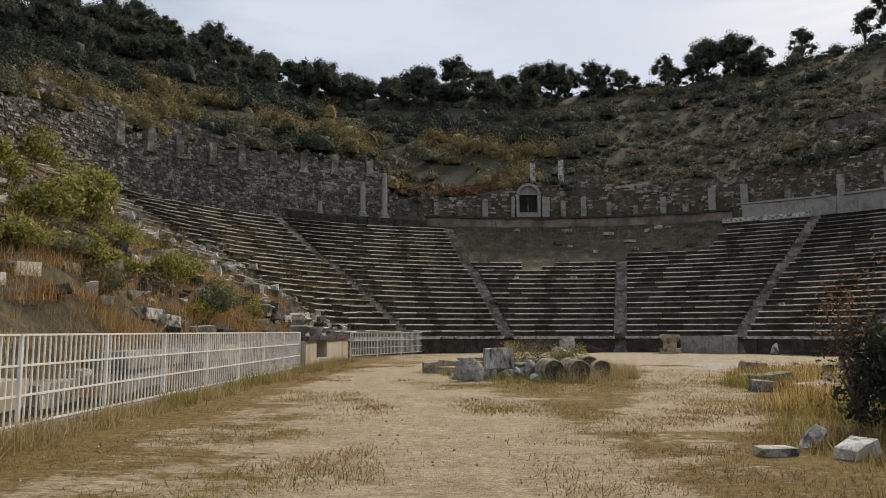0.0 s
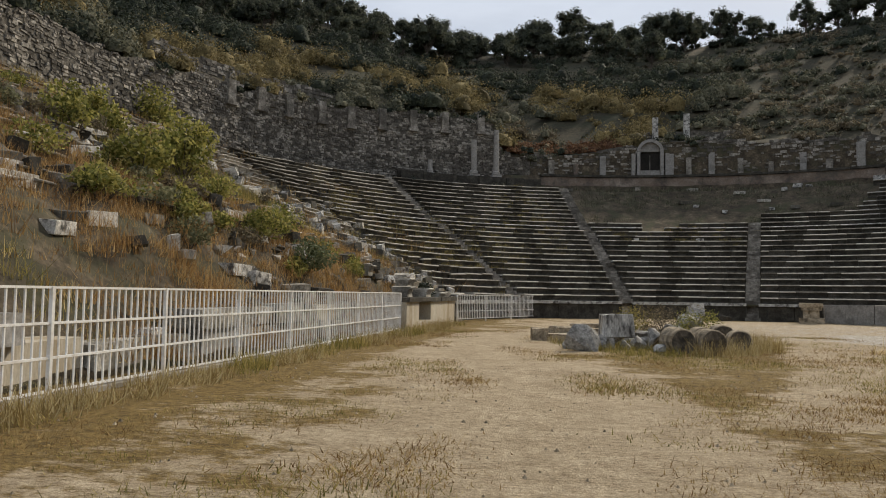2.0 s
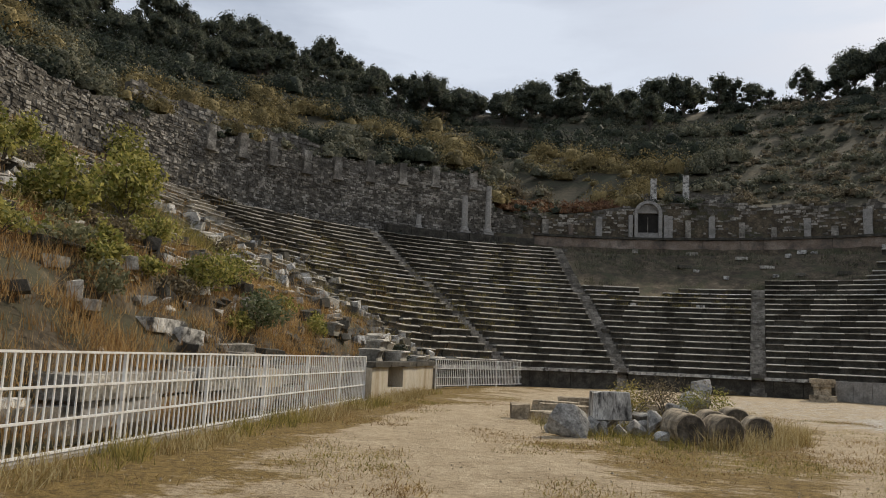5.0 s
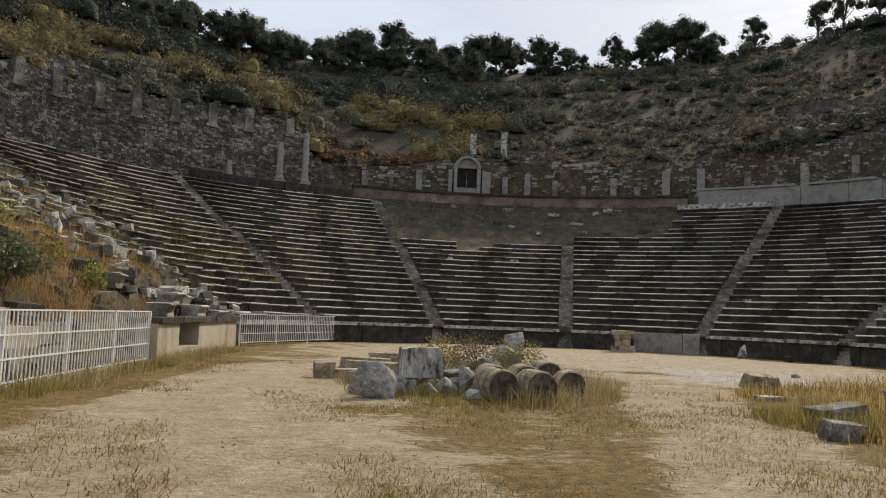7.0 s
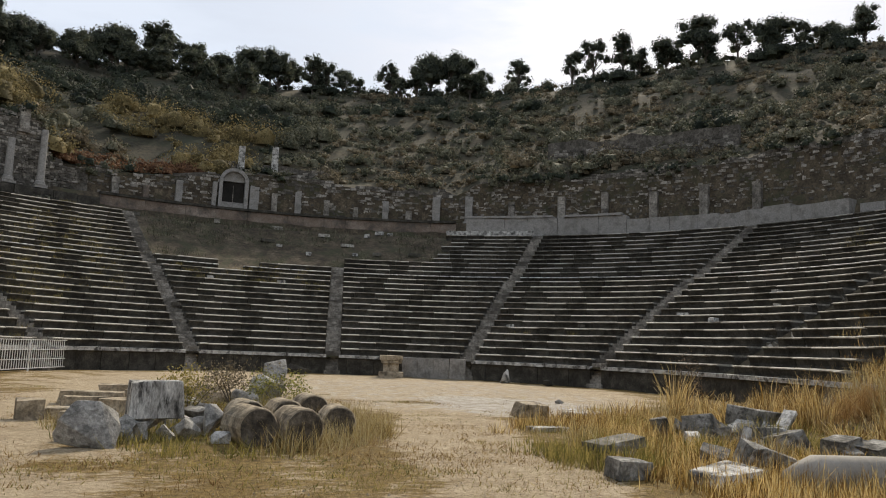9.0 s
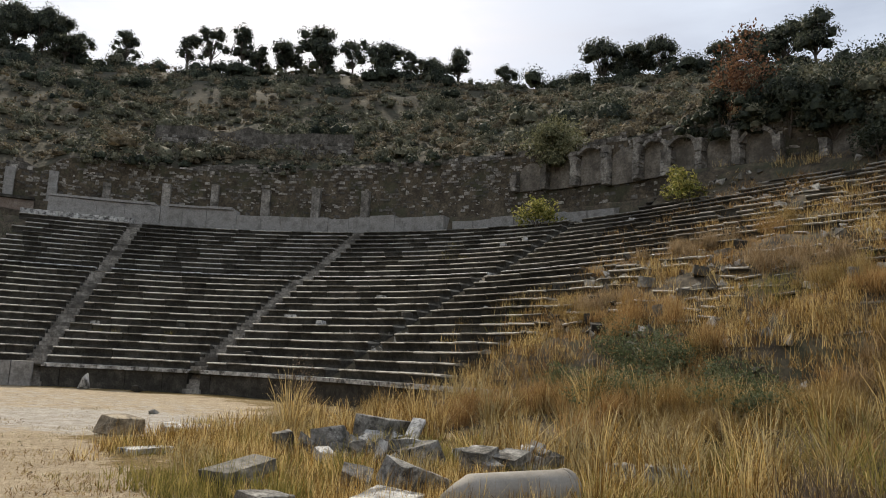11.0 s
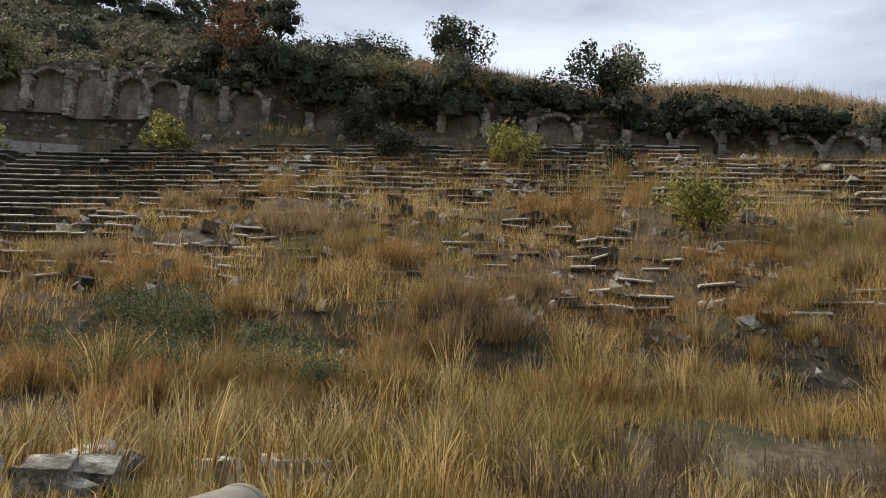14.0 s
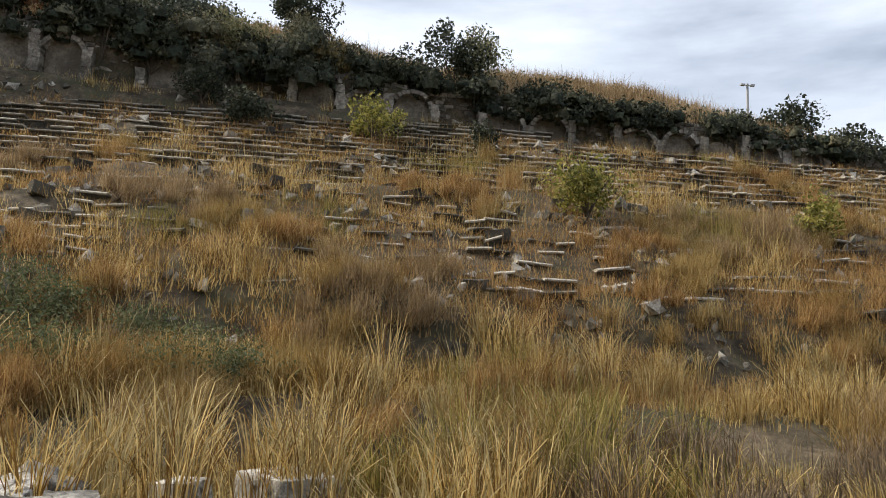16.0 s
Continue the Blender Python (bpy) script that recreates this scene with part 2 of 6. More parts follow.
def build_ground_material():
    """Trodden pale earth with worn patches of short dry grass and a bare sandy track."""
    m = bpy.data.materials.new("trodden_earth")
    m.use_nodes = True
    nt = m.node_tree
    nt.nodes.clear()
    N, L = nt.nodes.new, nt.links.new
    out, b = N("ShaderNodeOutputMaterial"), N("ShaderNodeBsdfPrincipled")
    b.inputs["Roughness"].default_value, b.inputs["Specular IOR Level"].default_value = 0.95, 0.2
    geo = N("ShaderNodeNewGeometry")

    def tex(scale, detail, rough, sx=1, sy=1, rot=0):
        mp, n = N("ShaderNodeMapping"), N("ShaderNodeTexNoise")
        mp.inputs["Scale"].default_value, mp.inputs["Rotation"].default_value = (sx, sy, 1), (0, 0, rot)
        n.inputs["Scale"].default_value, n.inputs["Detail"].default_value, n.inputs["Roughness"].default_value = scale, detail, rough
        L(geo.outputs["Position"], mp.inputs["Vector"])
        L(mp.outputs["Vector"], n.inputs["Vector"])
        return n.outputs["Fac"]

    def ramp(f, a, z, c0, c1):
        r = N("ShaderNodeValToRGB")
        r.color_ramp.elements[0].position, r.color_ramp.elements[1].position = a, z
        r.color_ramp.elements[0].color, r.color_ramp.elements[1].color = (*c0, 1), (*c1, 1)
        L(f, r.inputs["Fac"])
        return r.outputs["Color"]

    def mixed(f, c0, c1, mode="MIX"):
        x = N("ShaderNodeMixRGB")
        x.blend_type = mode
        L(f, x.inputs["Fac"]) if f is not None else None
        L(c0, x.inputs["Color1"])
        L(c1, x.inputs["Color2"])
        return x.outputs["Color"]

    def mixed_half(f0, f1):
        x = N("ShaderNodeMath")
        x.operation = "MULTIPLY_ADD"
        x.inputs[1].default_value = 0.62
        y = N("ShaderNodeMath")
        y.operation = "MULTIPLY"
        y.inputs[1].default_value = 0.42
        L(f1, y.inputs[0])
        L(f0, x.inputs[0])
        L(y.outputs[0], x.inputs[2])
        return x.outputs[0]
    sand = ramp(tex(1.3, 9, 0.75), 0.3, 0.7, (0.37, 0.305, 0.21), (0.60, 0.52, 0.39))
    grass = ramp(tex(7.0, 10, 0.85), 0.36, 0.64, (0.095, 0.068, 0.024), (0.36, 0.26, 0.10))
    at = N("ShaderNodeAttribute")
    at.attribute_name = "grassy"
    patch = mixed_half(tex(0.75, 8, 0.7, 0.8, 1.1), tex(5.5, 8, 0.8, 0.8, 1.3))
    ad = N("ShaderNodeMath")
    ad.operation = "MULTIPLY_ADD"
    ad.inputs[1].default_value = 0.36
    L(at.outputs["Fac"], ad.inputs[0])
    L(patch, ad.inputs[2])
    f = ramp(ad.outputs[0], 0.755, 0.82, (0, 0, 0), (1, 1, 1))
    col = mixed(f, sand, grass)
    grit = ramp(tex(60, 5, 0.75), 0.36, 0.62, (0.55, 0.50, 0.43), (1.15, 1.13, 1.1))
    g_one = N("ShaderNodeValue")
    g_one.outputs[0].default_value = 0.8
    col = mixed(g_one.outputs[0], col, grit, "MULTIPLY")
    at2 = N("ShaderNodeAttribute")
    at2.attribute_name = "pale"
    ad2 = N("ShaderNodeMath")
    ad2.operation = "MULTIPLY_ADD"
    ad2.inputs[1].default_value = 0.5
    L(at2.outputs["Fac"], ad2.inputs[0])
    L(tex(2.2, 9, 0.78), ad2.inputs[2])
    f2 = ramp(ad2.outputs[0], 0.78, 0.90, (0, 0, 0), (1, 1, 1))
    white = ramp(tex(3.0, 6, 0.7), 0.3, 0.7, (0.34, 0.31, 0.265), (0.60, 0.57, 0.52))
    col = mixed(f2, col, white)
    mott = ramp(tex(4.5, 10, 0.85, 0.8, 1.5), 0.36, 0.56, (0.62, 0.57, 0.50), (1.1, 1.08, 1.05))
    one = N("ShaderNodeValue")
    one.outputs[0].default_value = 0.9
    col = mixed(one.outputs[0], col, mott, "MULTIPLY")
    speck = ramp(tex(16, 9, 0.85, 0.8, 1.6), 0.36, 0.53, (0.26, 0.22, 0.16), (1.05, 1.05, 1.05))
    mm = N("ShaderNodeMixRGB")
    mm.blend_type = "MULTIPLY"
    mm.inputs["Fac"].default_value = 0.8
    L(col, mm.inputs["Color1"])
    L(speck, mm.inputs["Color2"])
    L(mm.outputs["Color"], b.inputs["Base Color"])
    bp = N("ShaderNodeBump")
    bp.inputs["Strength"].default_value, bp.inputs["Distance"].default_value = 0.9, 0.06
    L(tex(9, 8, 0.75), bp.inputs["Height"])
    L(bp.outputs["Normal"], b.inputs["Normal"])
    L(b.outputs["BSDF"], out.inputs["Surface"])
    return m


GROUND = build_ground_material()


# ---- mesh helpers ----
def mesh_of(name, verts, faces, mat, smooth=False):
    me = bpy.data.meshes.new(name)
    me.from_pydata(verts, [], faces)
    me.materials.append(mat)
    if smooth:
        me.polygons.foreach_set("use_smooth", [True] * len(me.polygons))
    me.update()
    return me


def polys_np(name, verts, size, mat):
    """A mesh from an (n, 3) array in which each run of `size` points is one face."""
    n = len(verts)
    me = bpy.data.meshes.new(name)
    me.vertices.add(n)
    me.vertices.foreach_set("co", np.asarray(verts, np.float32).ravel())
    me.loops.add(n)
    me.loops.foreach_set("vertex_index", np.arange(n, dtype=np.int32))
    me.polygons.add(n // size)
    me.polygons.foreach_set("loop_start", np.arange(0, n, size, dtype=np.int32))
    me.materials.append(mat)
    me.update(calc_edges=True)
    me.validate()
    return me


def part(name, data, parent=None, label=""):
    ob = new(name, data)
    if parent is not None:
        ob.parent = parent
    if label:
        tagged(ob, label)
    return ob


def thing(name, label, category, m=None, data=None, group="", kind=""):
    ob = tagged(new(name, data), label, category, group, kind)
    if m is not None:
        ob.matrix_basis = m
    return ob


class Build:
    """Collects boxes and prisms into one mesh."""

    def __init__(self):
        self.v, self.f = [], []

    def add(self, pts, faces):
        o = len(self.v)
        self.v += [tuple(p) for p in pts]
        self.f += [tuple(i + o for i in f) for f in faces]

    def box(self, x0, y0, z0, x1, y1, z1, jit=0.0, m=None):
        p = [Vector((x, y, z)) for z in (z0, z1) for x, y in ((x0, y0), (x1, y0), (x1, y1), (x0, y1))]
        if jit:
            p = [q + Vector((random.uniform(-jit, jit), random.uniform(-jit, jit), random.uniform(-jit, jit))) for q in p]
        if m is not None:
            p = [m @ q for q in p]
        self.add(p, [(3, 2, 1, 0), (4, 5, 6, 7), (0, 1, 5, 4), (1, 2, 6, 5), (2, 3, 7, 6), (3, 0, 4, 7)])

    def prism(self, a, b):
        """Joins two outlines of the same number of points and caps them."""
        n = len(a)
        self.add(list(a) + list(b), [tuple(range(n))[::-1], tuple(range(n, 2 * n))] + [(i, (i + 1) % n, n + (i + 1) % n, n + i) for i in range(n)])

    def mesh(self, name, mat, smooth=False):
        return mesh_of(name, self.v, self.f, mat, smooth)


def lathe(profile, seg=20, jag=0.0, seed=0, flute=0):
    """Revolves (radius, height) pairs round z and caps both ends."""
    rnd = random.Random(seed)
    b = Build()
    ks = [1 + rnd.uniform(-jag, jag) for _ in range(seg)]
    for r, z in profile:
        for i in range(seg):
            a = 2 * math.pi * i / seg
            k = ks[i] * (1 - 0.05 * (i % 2) * (1 if flute else 0))
            b.v.append((r * k * math.cos(a), r * k * math.sin(a), z + (rnd.uniform(-jag, jag) * 0.5 * r if jag else 0)))
    n = len(profile)
    for j in range(n - 1):
        for i in range(seg):
            b.f.append((j * seg + i, j * seg + (i + 1) % seg, (j + 1) * seg + (i + 1) % seg, (j + 1) * seg + i))
    b.f.append(tuple(range(seg))[::-1])
    b.f.append(tuple(range((n - 1) * seg, n * seg)))
    return b


def rock_mesh(name, sx, sy, sz, seed, mat, blocky=0.6, rough=0.12):
    """A broken angular stone: the hull of jittered corners with worn, rough edges; its foot is at z = 0."""
    rnd = random.Random(seed)
    bm = bmesh.new()
    if blocky >= 0.8:
        j = 0.55 * (1.05 - blocky) + 0.06
        for x in (-1, 1):
            for y in (-1, 1):
                for z in (-1, 1):
                    bm.verts.new((x + rnd.uniform(-j, j), y + rnd.uniform(-j, j), z + rnd.uniform(-j, j)))
        for _ in range(3):
            bm.verts.new((rnd.uniform(-1, 1), rnd.uniform(-1, 1), rnd.choice((-1, 1)) * rnd.uniform(1.0, 1.0 + j)))
    else:
        peak = Vector((rnd.uniform(-0.6, 0.6), rnd.uniform(-0.6, 0.6), 0.95))
        bm.verts.new(peak)
        for k in range(10):
            v = Vector((rnd.gauss(0, 1), rnd.gauss(0, 1), rnd.gauss(0.0, 0.8)))
            v = v / max(abs(v.x), abs(v.y), abs(v.z), 0.2) if k < 6 else v.normalized() * 1.05
            bm.verts.new(v * rnd.uniform(0.8, 1.05))
    res = bmesh.ops.convex_hull(bm, input=bm.verts[:])
    bmesh.ops.delete(bm, geom=[e for e in res["geom_interior"] if isinstance(e, bmesh.types.BMVert)], context="VERTS")
    bmesh.ops.dissolve_limit(bm, angle_limit=0.12, verts=bm.verts[:], edges=bm.edges[:])
    bmesh.ops.bevel(bm, geom=bm.edges[:], offset=0.03, segments=1, affect="EDGES")
    bmesh.ops.triangulate(bm, faces=bm.faces[:])
    for _ in range(2):
        bmesh.ops.subdivide_edges(bm, edges=[e for e in bm.edges if e.calc_length() > 0.42], cuts=1)
        bmesh.ops.triangulate(bm, faces=bm.faces[:])
    off = Vector((seed * 3.17, seed * 1.31, 0))
    for v in bm.verts:
        c = v.co.copy()
        v.co += rough * 0.35 * noise.noise_vector(c * 1.9 + off) + rough * 0.45 * noise.noise_vector(c * 5.5 + off)
    lo, hi = min(v.co.z for v in bm.verts), max(v.co.z for v in bm.verts)
    wx, wy = max(abs(v.co.x) for v in bm.verts), max(abs(v.co.y) for v in bm.verts)
    for v in bm.verts:
        v.co = Vector((v.co.x / wx * sx / 2, v.co.y / wy * sy / 2, (v.co.z - lo) / (hi - lo) * sz - 0.04))
    me = bpy.data.meshes.new(name)
    bm.to_mesh(me)
    bm.free()
    me.materials.append(mat)
    return me


# ---- plan of the theatre: distance d behind the podium line, at turn a (degrees round the orchestra) ----
CX, CY, R0 = 6.26, 33.9, 15.2
A_RIGHT, A_LEFT, PER_DEG = -10.0, 182.0, 0.265
AXIS, WEDGE = 77.4, 27.0
TREAD, RISER, ROWS, PODIUM = 0.70, 0.385, 24, 1.0


def smooth(x):
    x = min(1.0, max(0.0, x))
    return x * x * (3 - 2 * x)


def radius(a):
    return R0 - 2.6 * smooth((a - 115) / 67)


def plan(a, d):
    """The place on the ground at turn a and distance d behind the podium line."""
    b = min(A_LEFT, max(A_RIGHT, a))
    n = Vector((math.cos(radians(b)), math.sin(radians(b)), 0))
    p = Vector((CX, CY, 0)) + n * (radius(b) + d)
    if a < A_RIGHT:
        p += Vector((n.y, -n.x, 0)) * (A_RIGHT - a) * PER_DEG
    if a > A_LEFT:
        p += Vector((-0.035, -1.0, 0)) * (a - A_LEFT) * PER_DEG
    return p


def table(a, rows):
    """Reads a value between the rows of a small table of (turn, value)."""
    return float(np.interp(a, [r[0] for r in rows], [r[1] for r in rows]))


def row_d(i):
    return 0.3 + TREAD * i + (0.55 if i >= 13 else 0)


def row_z(i):
    return PODIUM + RISER * (i + 1)


TOP_D, TOP_Z = row_d(ROWS) + 0.1, row_z(ROWS - 1)
RIDGE_D = [(-230, 27), (-110, 27), (-75, 28), (-56, 31), (-35, 42), (-9, 55), (20, 65), (60, 70), (90, 72), (130, 72), (170, 65), (200, 55), (300, 50)]
RIDGE_Z = [(-230, 13), (-183, 14.4), (-163, 15.6), (-142, 16.2), (-111, 17), (-93, 17.6), (-75, 18.5), (-56, 20.5), (-35, 25.4), (-20, 28), (-9, 30.5), (0, 34), (10, 37.2), (18, 38.2), (25, 39.2), (30, 40.3), (35, 41.4), (42, 42.0), (52, 41.2), (58, 40.9), (64, 40.6), (73, 40.0), (79, 39.6), (86, 39.2), (92, 40.2), (96, 40.4), (100, 39.0), (105, 39.4), (111, 39.6), (116, 40.2), (119, 41.3), (125, 43.2), (130, 42.6), (135, 41.6), (139, 40.8), (150, 39.5), (200, 35), (300, 30)]
WALL_Z = [(-230, 11), (-165, 12.6), (-137, 13.2), (-115, 13.4), (-101, 13.6), (-62, 14.2), (-36, 14.9), (-4, 15.9), (14, 15.9), (30, 15.6), (38, 15.4), (60, 15.3), (61.5, 14.3), (70, 14.3), (88, 15), (105, 13.6), (112, 13.6), (113.5, 16.6), (125, 16.3), (135, 15.7), (150, 15.6), (168, 14.9), (200, 14.5), (300, 13)]
BASE_Z = [(-230, 9.8), (-165, 10.7), (-137, 11.2), (-115, 11.5), (-101, 11.8), (-62, 12.5), (-36, 12.6), (-4, 13.3), (10, 13.5)]


def ruin(a):
    """How far the seating has fallen apart: 0 whole, 1 a heap."""
    return max(smooth((-10 - a) / 46), smooth((a - 150) / 38))


def slope_z(a, d):
    """Height of the soil at that place of the plan."""
    r = ruin(a)
    if d < 0:
        return -0.12 + 0.85 * r * smooth((d + 4.5) / 4.5) * (1.0 if a < 60 else 0.0)
    if d <= TOP_D:
        i = max(0.0, (d - 0.3 - (0.55 if d > row_d(13) else 0)) / TREAD)
        z = PODIUM + RISER * i - 0.12 + 0.46 * r
        foot = smooth(d / 3.0)
        if a > 60:
            return z * (1 - r) + (z * foot + 0.5 * (1 - foot)) * r * smooth((d - 0.4) / 0.8)
        return z * (1 - r) + (z * foot + 0.73 * (1 - foot)) * r
    if d <= 20.6:
        if a < -12:
            k = smooth((d - TOP_D + 0.6) / 2.8)
            return TOP_Z - 0.12 + (table(a, BASE_Z) - TOP_Z) * k
        return TOP_Z - 0.12 + (1.5 if d > 19.4 and a < 112 else 0.0)
    wz = table(a, WALL_Z) - 0.25
    rd, rz = table(a, RIDGE_D), table(a, RIDGE_Z)
    if d <= rd:
        k = (d - 20.6) / (rd - 20.6)
        return wz + (rz - wz) * k
    return rz - (d - rd) * 0.06


def r_side(a):
    return ruin(a) > 0.3 and a < 60


def rough_z(a, d):
    p = plan(a, d)
    z = slope_z(a, d)
    if d > 20.6:
        z += 0.9 * noise.noise(p * 0.09) * min(1, (d - 20.6) / 4) + 0.25 * noise.noise(p * 0.4)
    elif d > 0.1 or r_side(a):
        z += 0.10 * noise.noise(p * 0.7) + 0.28 * ruin(a) * noise.noise(p * 0.5)
    if a < -190:
        z *= smooth((a + 232) / 40)
    if a > 262:
        z *= smooth((304 - a) / 40)
    return z


def build_hill():
    turns = list(np.arange(-232, 304.1, 1.6))
    dists = [-4.6, -3.8, -3.0, -2.2, -1.4, -0.7] + list(np.arange(0, 20.5, 0.7)) + [20.58, 20.62] + list(np.arange(21.5, 60, 1.5)) + list(np.arange(60, 150, 6))
    v, f = [], []
    for a in turns:
        for d in dists:
            if d < 0 and not r_side(a):
                d = 0.0
            p = plan(a, d)
            v.append((p.x, p.y, max(-0.3, rough_z(a, d))))
    nd = len(dists)
    seats_f, hill_f = [], []
    for i in range(len(turns) - 1):
        for j in range(nd - 1):
            q = (i * nd + j, i * nd + j + 1, (i + 1) * nd + j + 1, (i + 1) * nd + j)
            (seats_f if dists[j] < 20.6 else hill_f).append(q[::-1])
    thing("slope_earth", "brown earth slope of the seating with dry weeds", "earth bank", data=mesh_of("slope_earth", v, seats_f, EARTH, True), kind="structure")
    thing("hillside", "scrub-covered hillside rising behind the ruined theatre", "hill", data=mesh_of("hillside", v, hill_f, HILL, True), kind="structure")


build_hill()


def build_ground():
    xs = np.unique(np.concatenate([np.arange(-30, 50, 0.5), np.linspace(-1500, -30, 12), np.linspace(50, 1500, 12)]))
    ys = np.unique(np.concatenate([np.arange(-30, 60, 0.5), np.linspace(-1500, -30, 12), np.linspace(60, 1500, 12)]))
    v, g, w = [], [], []
    for y in ys:
        for x in xs:
            p = Vector((x, y, 0))
            z = 0.05 * noise.noise(p * 0.35) + 0.02 * noise.noise(p * 1.4) if -30 < x < 50 and -30 < y < 60 else -0.05
            v.append((x, y, z))
            track = abs(x - TRACK(y))
            k = smooth((track - 0.6) / 1.8)
            k *= 0.76 if x < 1.5 else 0.93
            orch = math.hypot(x - 8.5, y - 37.0)
            k *= smooth((orch - 7.0) / 5.0)
            way = abs(x - float(np.interp(y, [10, 14, 20, 27, 32], [2.6, 4.2, 5.5, 7.6, 9.5])))
            if 10 < y < 32:
                k *= 0.35 + 0.65 * smooth((way - 0.5) / 1.2)
            if x < -4.4:
                k = 1.0
            g.append(k)
            w.append(max(smooth(1.4 - math.hypot((x - 10.6) / 3.6, (y - 28.6) / 5.5)), 0.62 * smooth(1.8 - math.hypot((x - 9.8) / 6.5, (y - 35.0) / 8.5))))
    nx = len(xs)
    f = [(j * nx + i, j * nx + i + 1, (j + 1) * nx + i + 1, (j + 1) * nx + i) for j in range(len(ys) - 1) for i in range(nx - 1)]
    me = mesh_of("ground", v, f, GROUND, True)
    for name, vals in (("grassy", g), ("pale", w)):
        at = me.attributes.new(name, "FLOAT", "POINT")
        at.data.foreach_set("value", vals)
    thing("ground", "pale trodden earth with worn dry grass patches", "ground", data=me, kind="structure")


def TRACK(y):
    """The middle of the bare track that bends past the stone heap."""
    return float(np.interp(y, [-40, 0, 8, 14, 20, 27, 34, 60], [0.5, 0.3, -0.2, -1.0, -2.8, -2.6, 1.0, 6]))


build_ground()


# ---- seating ----
STAIRS = [AXIS + WEDGE * k for k in (-3, -2, -1, 0, 1, 2, 3)]


def has_seat(a, i):
    """Whether a block of row i stands at turn a."""
    r = ruin(a)
    if i >= ROWS and not -112 < a < -9:
        return False
    if 62.6 < a < AXIS and i >= 17:
        return False
    if AXIS < a < AXIS + WEDGE and i >= 15:
        return False
    if AXIS + WEDGE * 0.45 < a < AXIS + WEDGE * 0.62 and i >= 13:
        return False
    keep = 1 - 0.5 * r
    if r > 0.35:
        keep = 0.92 if i >= 15 else (0.6 if i > 5 else (0.3 if i > 3 else 0.0))
        if a > 195:
            keep = 0.88 if i > 11 else (0.7 if i > 6 else (0.4 if i > 4 else 0.0))
        elif a > 150:
            keep = 0.85 if i > 5 else 0.4
    return random.random() < keep


def seat_block(b, under, a0, a1, i, r):
    """One bench block with an overhanging lip."""
    if a0 > 118:
        r = max(r, 0.45 * smooth((a0 - 118) / 36))
    elif i >= 13:
        r *= 0.35
    j = 0.008 + 0.05 * r
    dz, dd = random.uniform(-j, j), random.uniform(-j, j) * 1.6
    tilt = random.uniform(-1, 1) * (0.004 + 0.035 * r)
    if r > 0.3 and random.random() < 0.3 * r:
        dz, dd, tilt = dz - 0.06, dd - random.uniform(0, 0.3), tilt * 2
    d, z = row_d(i) + dd, row_z(i) + dz + (0.06 if i < 13 and a0 < 60 else 0.2) * ruin(a0)
    chip = random.uniform(0, 0.05) if random.random() < 0.35 else 0
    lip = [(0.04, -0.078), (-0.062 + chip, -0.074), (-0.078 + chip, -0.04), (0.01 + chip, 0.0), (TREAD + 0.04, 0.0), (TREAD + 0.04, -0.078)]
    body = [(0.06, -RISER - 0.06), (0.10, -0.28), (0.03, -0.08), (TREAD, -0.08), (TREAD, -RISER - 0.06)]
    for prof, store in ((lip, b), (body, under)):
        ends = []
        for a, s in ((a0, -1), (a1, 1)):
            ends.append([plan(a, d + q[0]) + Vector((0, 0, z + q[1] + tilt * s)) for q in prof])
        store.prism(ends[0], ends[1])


def build_seats():
    random.seed(11)
    edges = [-215, -120, -60, -10] + STAIRS + [AXIS + WEDGE * 4, 300]
    edges = sorted(e for e in edges)
    cavea = thing("seating", "tiers of weathered grey limestone benches round the orchestra", "theatre seats", kind="structure")
    for w in range(len(edges) - 1):
        lo, hi = edges[w], edges[w + 1]
        for i in range(ROWS + 3):
            b, under = Build(), Build()
            rad = R0 + row_d(i)
            gap = 0.42 / rad * 57.3
            a = lo + (gap if lo in STAIRS else 0)
            end = hi - (gap if hi in STAIRS else 0)
            while a < end - 0.05:
                mid_in = A_RIGHT < a < A_LEFT
                per = (radius(a) + row_d(i)) * math.pi / 180 if mid_in else PER_DEG
                n = min(end, a + random.uniform(0.8, 1.7) * (1 - 0.45 * ruin(a)) / per)
                if end - n < 0.4 / per:
                    n = end
                if has_seat((a + n) / 2, i):
                    seat_block(b, under, a + 0.012 / per, n - 0.012 / per, i, ruin((a + n) / 2))
                a = n
            if b.f:
                # pale edges over dark rows paint the light on the lips and shade below
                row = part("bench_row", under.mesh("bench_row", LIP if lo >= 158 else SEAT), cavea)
                part("lit_edge", b.mesh("lit_edge", PALE if i == 13 else LIP), row, "pale bench edge with painted light")
    # stairways of small worn steps between the wedges
    for s in STAIRS:
        if not 0 < s < 160:
            continue
        top = 15 if abs(s - AXIS) < 1 else ROWS
        if s > 140:
            top = 13
        for k in range(top * 2):
            i, half = divmod(k, 2)
            d, z = row_d(i) - 0.02 + half * TREAD / 2, PODIUM + RISER * i + RISER / 2 * (half + 1) + random.uniform(-0.02, 0.02)
            b = Build()
            w = 0.40 / (radius(s) + d) * 57.3
            a = [plan(s + e * w, d + o) + Vector((0, 0, z + q)) for e, o, q in ((-1, 0, -0.3), (1, 0, -0.3), (1, TREAD / 2 + 0.05, -0.3), (-1, TREAD / 2 + 0.05, -0.3))]
            t = [p + Vector((random.uniform(-0.03, 0.03), random.uniform(-0.03, 0.03), 0.3)) for p in a]
            b.prism(a, t)
            part("step", b.mesh("step", RUBBLE), cavea)


